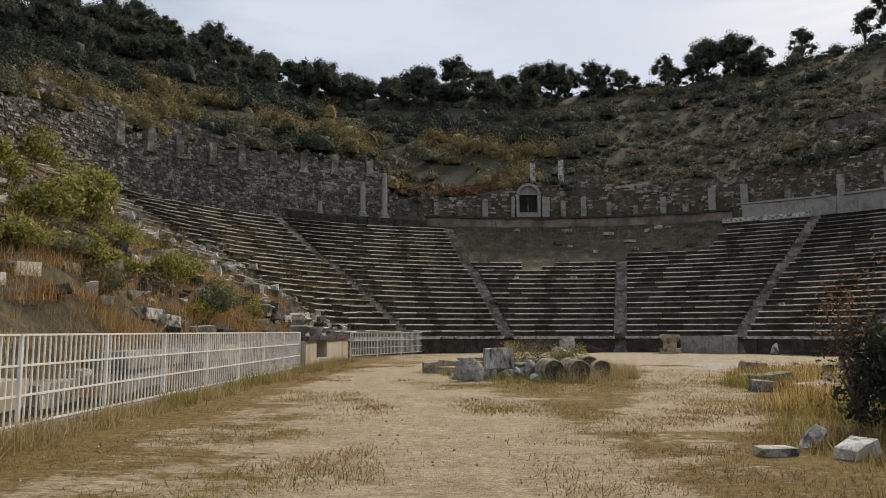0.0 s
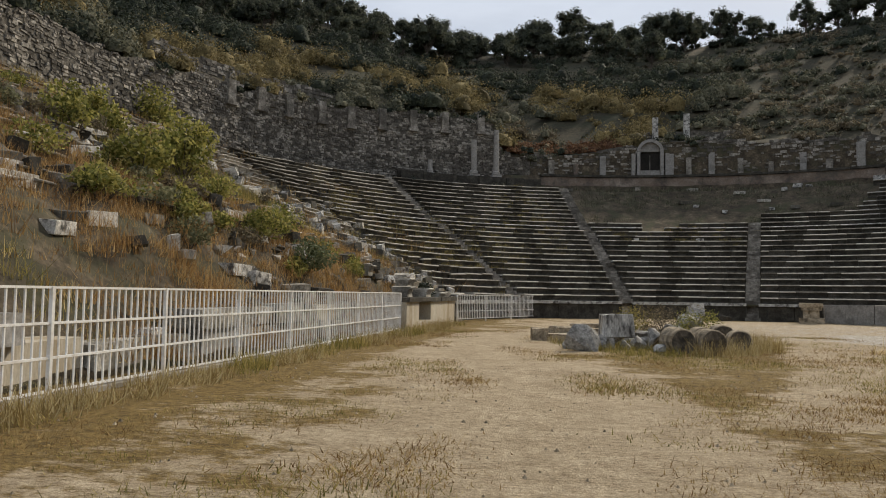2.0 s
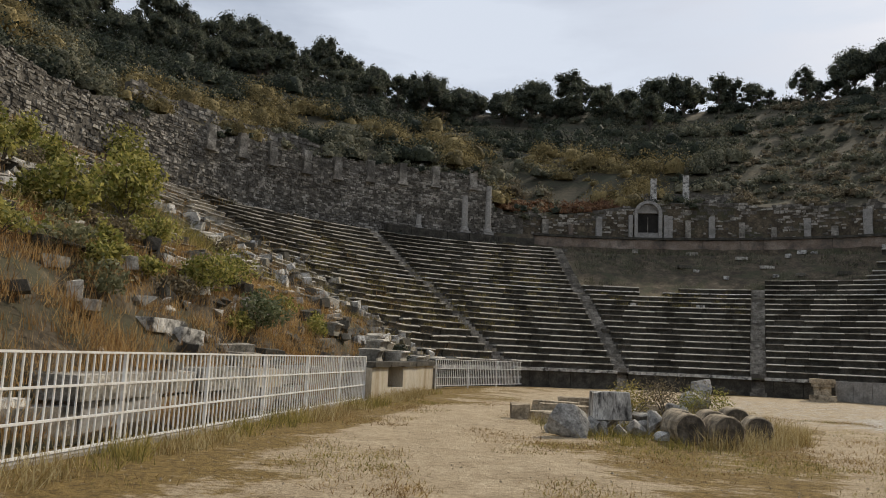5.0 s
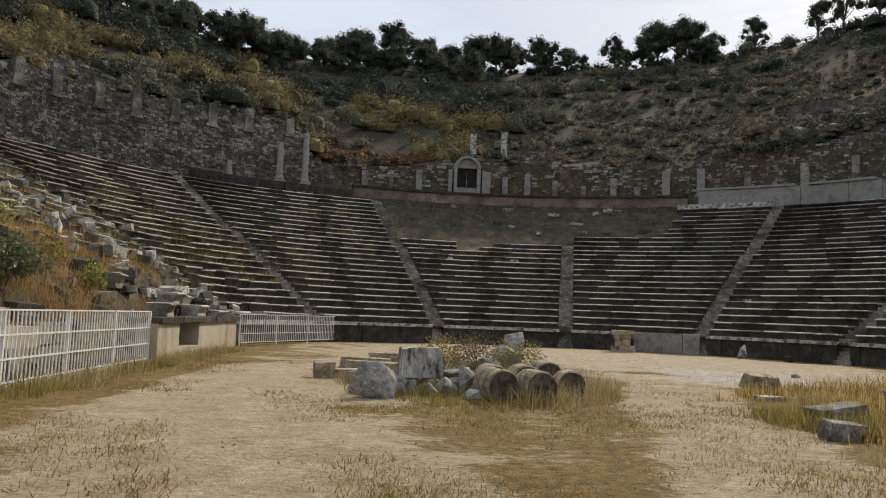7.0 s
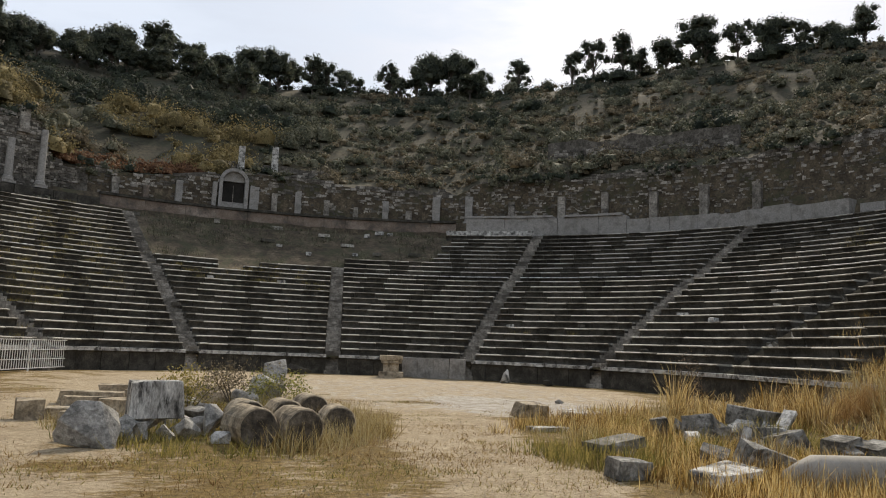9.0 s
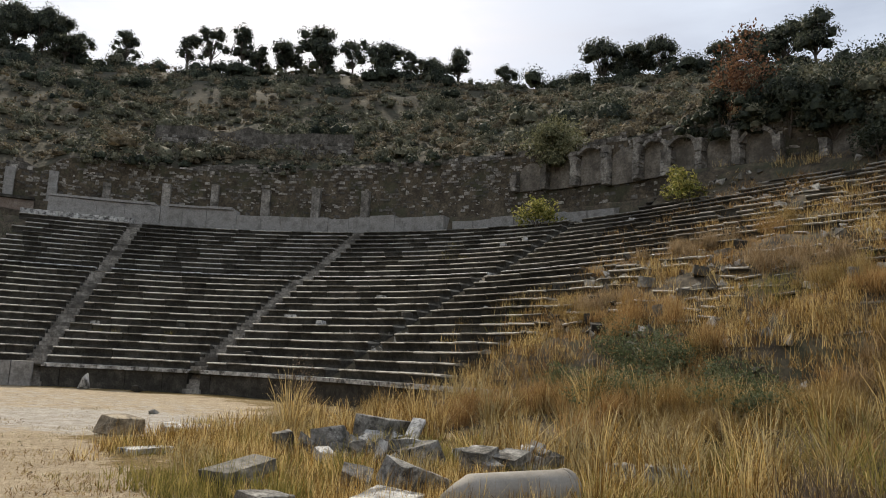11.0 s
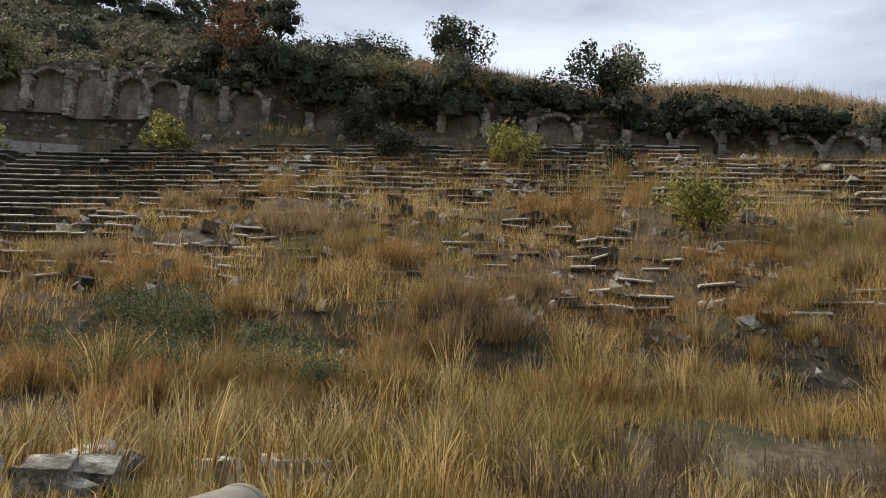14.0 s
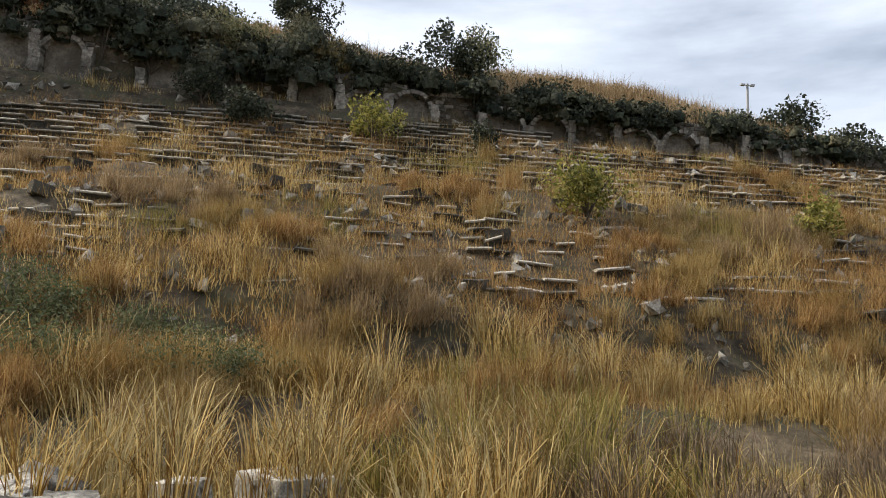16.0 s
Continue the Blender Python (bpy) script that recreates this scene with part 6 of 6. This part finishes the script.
def build_field_grass():
    g = np.random.default_rng(5)
    # tall golden grass over the right-hand ground
    def spots(n, seed):
        c = scatter(n, (4.2, -8, 19.5, 31), np.random.default_rng(seed))
        w = field_noise(c, 0.22)
        edge = np.interp(c[:, 1], [-8, 6, 11, 14, 17, 20, 24, 31], [8.5, 7.2, 8.4, 9.0, 6.6, 7.6, 9.5, 15.5])
        far = np.hypot(c[:, 0] - CX, c[:, 1] - CY) > 11.5
        keep = (c[:, 0] > edge + 0.9 * w) & (far | (c[:, 1] < 26)) & (w > -0.28)
        # a bare strip runs along the foot of the slope
        strip = np.abs(c[:, 0] - (15.4 + 0.15 * (c[:, 1] - 14))) < 1.0 + 0.7 * field_noise(c, 0.5, 3.0)
        keep &= ~strip
        return c[keep], w[keep], edge[keep]
    gold, green, pale, brown = [], [], [], []
    for n, per, spread, lo, hi, seed in ((3400, 18, 0.2, 0.12, 0.38, 51), (1250, 100, 0.14, 0.5, 1.25, 52)):
        c, w, edge = spots(n, seed)
        tall = np.clip((c[:, 0] - edge) / 3.0, 0.35, 1.0)
        near = (np.hypot(c[:, 0] - 8.6, c[:, 1] - 16.9) < 2.8) | (np.hypot(c[:, 0] - 10.4, c[:, 1] - 19.2) < 1.9)
        tall[near] = np.minimum(tall[near], 0.55)
        patch = field_noise(c, 0.42, 11.0)
        size = g.uniform(lo, hi, len(c)) * tall * (1 + 0.3 * np.clip(w, -0.5, 0.7)) * (1 + 0.7 * np.clip(patch, -0.6, 0.5))
        p, k = clumped(c, per, spread, g)
        splay = np.clip((p - c[k]) / spread, -2, 2) * 0.24
        z = np.array([soil_at(x, y) for x, y in c])[k]
        h = size[k] * g.uniform(0.45, 1.15, len(k))
        pos = np.concatenate([p, z[:, None] - 0.03], 1)
        is_green = ((field_noise(c, 0.3, 9.0) + 0.25 * g.normal(size=len(c))) > 0.27)[k]
        is_brown = ((patch < -0.22) & (g.uniform(size=len(c)) < 0.55))[k] & ~is_green
        is_pale = ((g.uniform(size=len(c)) < 0.26)[k] | (g.uniform(size=len(k)) < 0.14)) & ~is_green & ~is_brown
        is_gold = ~is_green & ~is_pale & ~is_brown
        for store, m in ((gold, is_gold), (pale, is_pale), (green, is_green), (brown, is_brown)):
            store.append((pos[m], h[m], splay[m]))
    for name, label, mat, sets, seed in (("tall_grass", "tall dry golden grass in tussocks across the open ground", STRAW, gold, 6), ("green_grass", "tall yellow-green grass among the golden grass", GREENGRASS, green, 7), ("bleached_grass", "tall bleached straw stalks among the golden grass", SHORT, pale, 8), ("brown_weeds", "brown dead weeds in hollows of the golden grass", BRUSH, brown, 9)):
        pos, h, sp = (np.concatenate([q[i] for q in sets]) for i in range(3))
        thing(name, label, "grass", data=blades(name, pos, h, 0.012, mat, 0.34, seed, splay=sp), kind="stuff")


build_field_grass()


def build_edge_grass():
    """Knee-high yellow grass between the open ground and the tall grass."""
    g = np.random.default_rng(62)
    c = scatter(3000, (3.8, 8.5, 11, 30), g)
    w = field_noise(c, 0.35, 5.0)
    lo = np.interp(c[:, 1], [8, 13, 15, 17, 18.5, 22, 24, 27, 30], [4.6, 5.2, 6.2, 6.6, 6.4, 6.9, 9.0, 12.5, 16.0])
    c = c[(c[:, 0] > lo + w) & (w > -0.3)]
    p, k = clumped(c, 30, 0.15, g)
    h = g.uniform(0.15, 0.5, len(c))[k] * g.uniform(0.5, 1.2, len(k))
    pos = np.concatenate([p, np.full((len(p), 1), -0.03)], 1)
    green = (field_noise(c, 0.3, 1.0) > 0.0)[k]
    thing("edge_grass", "knee-high straw grass at the edge of the open ground", "grass", data=stalks("edge_grass", pos[~green], h[~green], 0.016, STRAW, 0.4, 63), kind="stuff")
    thing("edge_green_grass", "knee-high yellow-green grass at the edge of the open ground", "grass", data=stalks("edge_green_grass", pos[green], h[green], 0.016, GREENGRASS, 0.4, 64), kind="stuff")


build_edge_grass()


def build_twig_weeds():
    g = np.random.default_rng(61)
    feet, heights = [], []
    for x, y, h in ((11.6, 11.2, 1.0), (12.6, 11.9, 0.95), (11.0, 10.2, 0.9), (13.2, 10.6, 1.0), (9.4, 12.6, 0.8), (10.0, 12.0, 0.75), (10.9, 12.9, 0.8), (12.0, 8.6, 0.9), (14.0, 12.4, 0.8)):
        n = 420
        r = g.uniform(0, 0.5, n) ** 0.8
        a = g.uniform(0, 6.28, n)
        feet.append(np.stack([x + r * np.cos(a) * 0.8, y + r * np.sin(a) * 0.8, g.uniform(-0.03, 0.45, n) * h], 1))
        heights.append(g.uniform(0.3, 0.7, n) * h)
    thing("dry_weeds", "brown dry twiggy weeds standing in tall grass", "weeds", data=blades("dry_weeds", np.concatenate(feet), np.concatenate(heights), 0.008, TWIG, 0.45, 61), kind="stuff")


build_twig_weeds()


def build_short_grass():
    g = np.random.default_rng(8)
    c = scatter(11000, (-6.1, -1, 14, 34), g)
    w = field_noise(c, 0.55) + 0.5 * field_noise(c, 1.7, 4.0)
    tr = np.array([abs(x - TRACK(y)) for x, y in c])
    fence = c[:, 0] < -5.2
    heap = np.hypot((c[:, 0] - 2.0) / 2.9, (c[:, 1] - 23.5) / 4.2) < 1
    right = c[:, 0] > np.interp(c[:, 1], [0, 10, 15, 20, 25, 30], [1.9, 3.9, 5.5, 6.5, 9.0, 14.0])
    orch = np.hypot(c[:, 0] - 9.5, c[:, 1] - 34) < 8.5
    keep = (fence | heap | (right & (w > -0.08)) | ((tr > 0.9) & (w > 0.42))) & ~(orch & (w < 0.5)) & (np.hypot(c[:, 0] - 0.2, c[:, 1] - 3) > 0.0)
    c, fence, heap, right, w = c[keep], fence[keep], heap[keep], right[keep], w[keep]
    p, k = clumped(c, 20, 0.12, g)
    h = np.where(fence[k], 0.27, np.where(heap[k], np.where(c[k, 0] > 2.4, 0.36, 0.2), np.where(right[k], 0.18, 0.06))) * g.uniform(0.4, 1.5, len(k))
    pos = np.concatenate([p, np.full((len(p), 1), -0.03)], 1)
    pos[:, 0] = np.maximum(pos[:, 0], -6.16)
    green = field_noise(c, 0.4, 2.0)[k] > 0.12
    thing("short_grass", "short dry straw-coloured grass in worn patches", "grass", data=stalks("short_grass", pos[~green], h[~green], 0.015, SHORT, 0.6, 9), kind="stuff")
    thing("short_green_grass", "short yellow-green grass in worn patches", "grass", data=stalks("short_green_grass", pos[green], h[green], 0.015, GREENGRASS, 0.55, 10), kind="stuff")


build_short_grass()




def build_slope_grass():
    g = np.random.default_rng(12)
    random.seed(44)
    sets = {"rust": [], "gold": [], "green": []}
    for _ in range(18000):
        if random.random() < 0.5:
            a, d = random.uniform(-160, -14), random.uniform(-1.2, 20)
            thin = 0.22 if d > 14 else (0.55 if d > 7 else 1.0)
        else:
            a, d = random.uniform(140, 262), random.uniform(0.2, 19)
            thin = 1.4 if (a > 190 and d < 8) else 0.4
        if random.random() > thin * (0.25 + 0.75 * ruin(a)):
            continue
        p = plan(a, d)
        w = noise.noise(p * 0.25) + 0.4 * noise.noise(p * 0.8)
        if w < -0.05 and random.random() < (0.75 if a < 60 else 0.3):
            continue
        tone = noise.noise(p * 0.18 + Vector((7, 3, 1)))
        kind = "rust" if tone > (0.1 if a < 60 else -0.28) else ("gold" if tone > -0.38 else "green")
        sets[kind].append((p.x, p.y, rough_z(a, d), (0.30 + 0.5 * max(0, w)) * random.uniform(0.6, 1.4)))
    for key, mat, label in (("rust", STRAW_RED, "dry rust-brown grass over the ruined seats"), ("gold", STRAW, "dry golden grass over the ruined seats"), ("green", GREENGRASS, "yellow-green weeds over the ruined seats")):
        s = np.array(sets[key])
        k = np.repeat(np.arange(len(s)), 30)
        pos = s[k, :3].copy()
        pos[:, :2] += g.normal(0, 0.20, (len(k), 2))
        h = s[k, 3] * g.uniform(0.4, 1.35, len(k))
        pos[:, 2] -= 0.05
        thing("slope_grass", label, "grass", data=stalks("slope_grass", pos, h, 0.016, mat, 0.5, 13), kind="stuff")
    s, straw = [], []
    for _ in range(9000):
        a, d = random.uniform(-165, -22), random.uniform(0.5, 18.5)
        p = plan(a, d)
        if noise.noise(p * 0.45 + Vector((1, 1, 4))) > -0.22:
            s.append((p.x, p.y, rough_z(a, d), random.uniform(0.10, 0.34)))
    for _ in range(4200):
        a, d = random.uniform(-188, -16), random.uniform(21.3, 29)
        p = plan(a, d)
        if d < table(a, RIDGE_D) + 1.5 and noise.noise(p * 0.3 + Vector((3, 1, 4))) > -0.25:
            straw.append((p.x, p.y, rough_z(a, d), random.uniform(0.35, 0.85)))
    for name, label, mat, rows, spread, width in (("low_grass", "low matted rust-brown grass on the ruined seats", STRAW_RED, s, 0.24, 0.02), ("bank_grass", "pale pinkish dry grass along the top of the bank", PINK_STRAW, straw, 0.3, 0.035)):
        rows = np.array(rows)
        k = np.repeat(np.arange(len(rows)), 16)
        pos = rows[k, :3] + np.concatenate([g.normal(0, spread, (len(k), 2)), np.full((len(k), 1), -0.03)], 1)
        thing(name, label, "grass", data=stalks(name, pos, rows[k, 3] * g.uniform(0.4, 1.3, len(k)), width, mat, 0.5, 19), kind="stuff")
    # feathery dry brush in rounded cushions over the ruined seats
    fluffy = {"rust": [], "gold": [], "straw": []}
    count = 0
    for _ in range(2600):
        a, d = random.uniform(-165, -30), random.uniform(-3.0, 15)
        p = plan(a, d)
        if noise.noise(p * 0.28 + Vector((6, 2, 0))) > 0.02 + 0.018 * d and count < 420:
            count += 1
            r = random.uniform(0.35, 0.95) * (1.2 if d < 3 else 1.0)
            n = int(420 * r)
            tone = noise.noise(p * 0.2 + Vector((1, 9, 0))) + random.uniform(-0.2, 0.2)
            c = crown_points(n, r * 0.55, r * 0.4, 6, g, 0.4, 0.3) + np.array([p.x, p.y, rough_z(a, d) + 0.1])
            fluffy["rust" if tone < -0.1 else ("gold" if tone < 0.22 else "straw")].append(np.concatenate([c, np.full((n, 1), r)], 1))
    for key, mat, label in (("rust", STRAW_RED, "feathery rust-brown dry brush over the ruined seats"), ("gold", BRUSH, "feathery golden dry brush over the ruined seats"), ("straw", PINK_STRAW, "feathery pale brown dry brush over the ruined seats")):
        q = np.concatenate(fluffy[key])
        thing("dry_brush", label, "dry brush", data=stalks("dry_brush", q[:, :3], q[:, 3] * g.uniform(0.3, 0.75, len(q)), 0.014, mat, 0.6, 21), kind="stuff")
    # weeds in the joints of the whole seats
    s = []
    for _ in range(4200):
        a, i = random.uniform(-36, 182), random.randrange(ROWS)
        p = plan(a, row_d(i) + random.uniform(0.05, 0.6))
        w = noise.noise(p * 0.13) + 0.45 * noise.noise(p * 0.55) + (0.36 if 110 < a < 180 and 3 < i < 19 else 0) + (-0.1 if a < 12 else 0)
        if w < (0.22 if a > 108 else 0.5) or (63 < a < 105 and i > 13):
            continue
        s.append((p.x, p.y, row_z(i), 0.18 + 0.26 * w))
    s = np.array(s)
    k = np.repeat(np.arange(len(s)), 18)
    pos = s[k, :3] + np.concatenate([g.normal(0, 0.16, (len(k), 2)), np.zeros((len(k), 1))], 1)
    thing("joint_weeds", "dry yellow-green weeds growing between the benches", "weeds", data=stalks("joint_weeds", pos, s[k, 3] * g.uniform(0.3, 1.0, len(k)), 0.017, JOINT, 0.55, 14), kind="stuff")
    s = []
    for _ in range(700):
        a, d = random.uniform(62, 105), random.uniform(10, 19)
        if (a < AXIS and d < 12.6) or (a > AXIS and d < 11.4):
            continue
        p = plan(a, d)
        if noise.noise(p * 0.3) > -0.1:
            s.append((p.x, p.y, rough_z(a, d), random.uniform(0.15, 0.5)))
    s = np.array(s)
    k = np.repeat(np.arange(len(s)), 16)
    pos = s[k, :3] + np.concatenate([g.normal(0, 0.2, (len(k), 2)), np.zeros((len(k), 1))], 1)
    thing("slope_weeds", "low dark weeds on the bare earth above the benches", "weeds", data=stalks("slope_weeds", pos, s[k, 3] * g.uniform(0.4, 1.3, len(k)), 0.03, LEAF_OLIVE, 0.5, 16), kind="stuff")
    # tall thin reeds on the right-hand slope
    s = []
    for _ in range(1300):
        a, d = random.uniform(-150, -55), random.uniform(6, 15.5)
        p = plan(a, d)
        if noise.noise(p * 0.2 + Vector((2, 8, 0))) > -0.05:
            s.append((p.x, p.y, rough_z(a, d), random.uniform(0.8, 1.7)))
    s = np.array(s)
    thing("reeds", "thin pale dry stalks on the ruined slope", "reeds", data=stalks("reeds", s[:, :3], s[:, 3], 0.02, SHORT, 0.10, 15), kind="stuff")


build_slope_grass()


def build_litter():
    """Small tufts and pebbles over the trodden ground."""
    g = np.random.default_rng(17)
    spots = np.concatenate([scatter(3600, (-5.6, 1.0, 8.5, 30), g), scatter(2600, (-5.6, 2.0, 6.5, 15), g)])
    tr = np.array([abs(x - TRACK(y)) for x, y in spots])
    spots = spots[(tr > 0.8) & (field_noise(spots, 0.5, 6.0) + 0.4 * field_noise(spots, 1.6, 3.0) > 0.0)]
    p, k = clumped(spots, 34, 0.19, g)
    h = g.uniform(0.02, 0.085, len(spots))[k] * g.uniform(0.4, 1.3, len(k))
    pos = np.concatenate([p, np.full((len(p), 1), -0.01)], 1)
    green = (field_noise(spots, 0.35, 8.0) + g.uniform(-0.3, 0.3, len(spots)) > 0.2)[k]
    thing("grass_tufts", "small dry grass tufts on the trodden ground", "grass", data=stalks("grass_tufts", pos[~green], h[~green], 0.012, RUSSET, 1.3, 18), kind="stuff")
    thing("green_tufts", "small green weed tufts on the trodden ground", "grass", data=stalks("green_tufts", pos[green], h[green], 0.012, GREENGRASS, 1.0, 19), kind="stuff")
    c = scatter(5000, (-6.0, -1, 16, 40), g)
    size = g.uniform(0.008, 0.03, len(c))
    v, f = [], []
    for (x, y), s in zip(c, size):
        o = len(v)
        a = g.uniform(0, 6.28)
        for k in range(5):
            v.append((x + s * math.cos(a + 1.257 * k) * g.uniform(0.7, 1.2), y + s * math.sin(a + 1.257 * k) * g.uniform(0.7, 1.2), -0.01 + 0.05 * noise.noise(Vector((x, y, 0)) * 0.35)))
        v.append((x, y, v[-1][2] + 0.01 + s * 0.8))
        f += [(o + k, o + (k + 1) % 5, o + 5) for k in range(5)]
    thing("pebbles", "small scattered pebbles on the trodden ground", "pebbles", data=mesh_of("pebbles", v, f, DRUM), kind="stuff")


build_litter()


def build_rubble():
    random.seed(71)
    v, f = [], []
    for k in range(5000):
        a = random.uniform(-165, 6) if k % 5 < 3 else random.uniform(165, 250)
        d = random.uniform(1.0, 19)
        p = plan(a, d)
        if noise.noise(p * 0.35 + Vector((4, 4, 0))) < 0.02:
            continue
        z = rough_z(a, d)
        s = random.uniform(0.07, 0.24)
        m = pose(p.x, p.y, z + s * 0.2, random.uniform(0, 360), random.uniform(0, 360), random.uniform(0, 360))
        o = len(v)
        for c in ((1, 0, 0), (-1, 0, 0), (0, 1, 0), (0, -1, 0), (0, 0, 1), (0, 0, -1)):
            q = Vector(c) * s * random.uniform(0.5, 1.3) + Vector((random.uniform(-0.3, 0.3), random.uniform(-0.3, 0.3), random.uniform(-0.3, 0.3))) * s
            v.append(tuple(m @ q))
        f += [(o, o + 2, o + 4), (o + 2, o + 1, o + 4), (o + 1, o + 3, o + 4), (o + 3, o, o + 4), (o + 2, o, o + 5), (o + 1, o + 2, o + 5), (o + 3, o + 1, o + 5), (o, o + 3, o + 5)]
    thing("rubble", "small pale broken stones strewn over the ruined seats", "rubble", data=mesh_of("rubble", v, f, LIP), kind="stuff")


build_rubble()
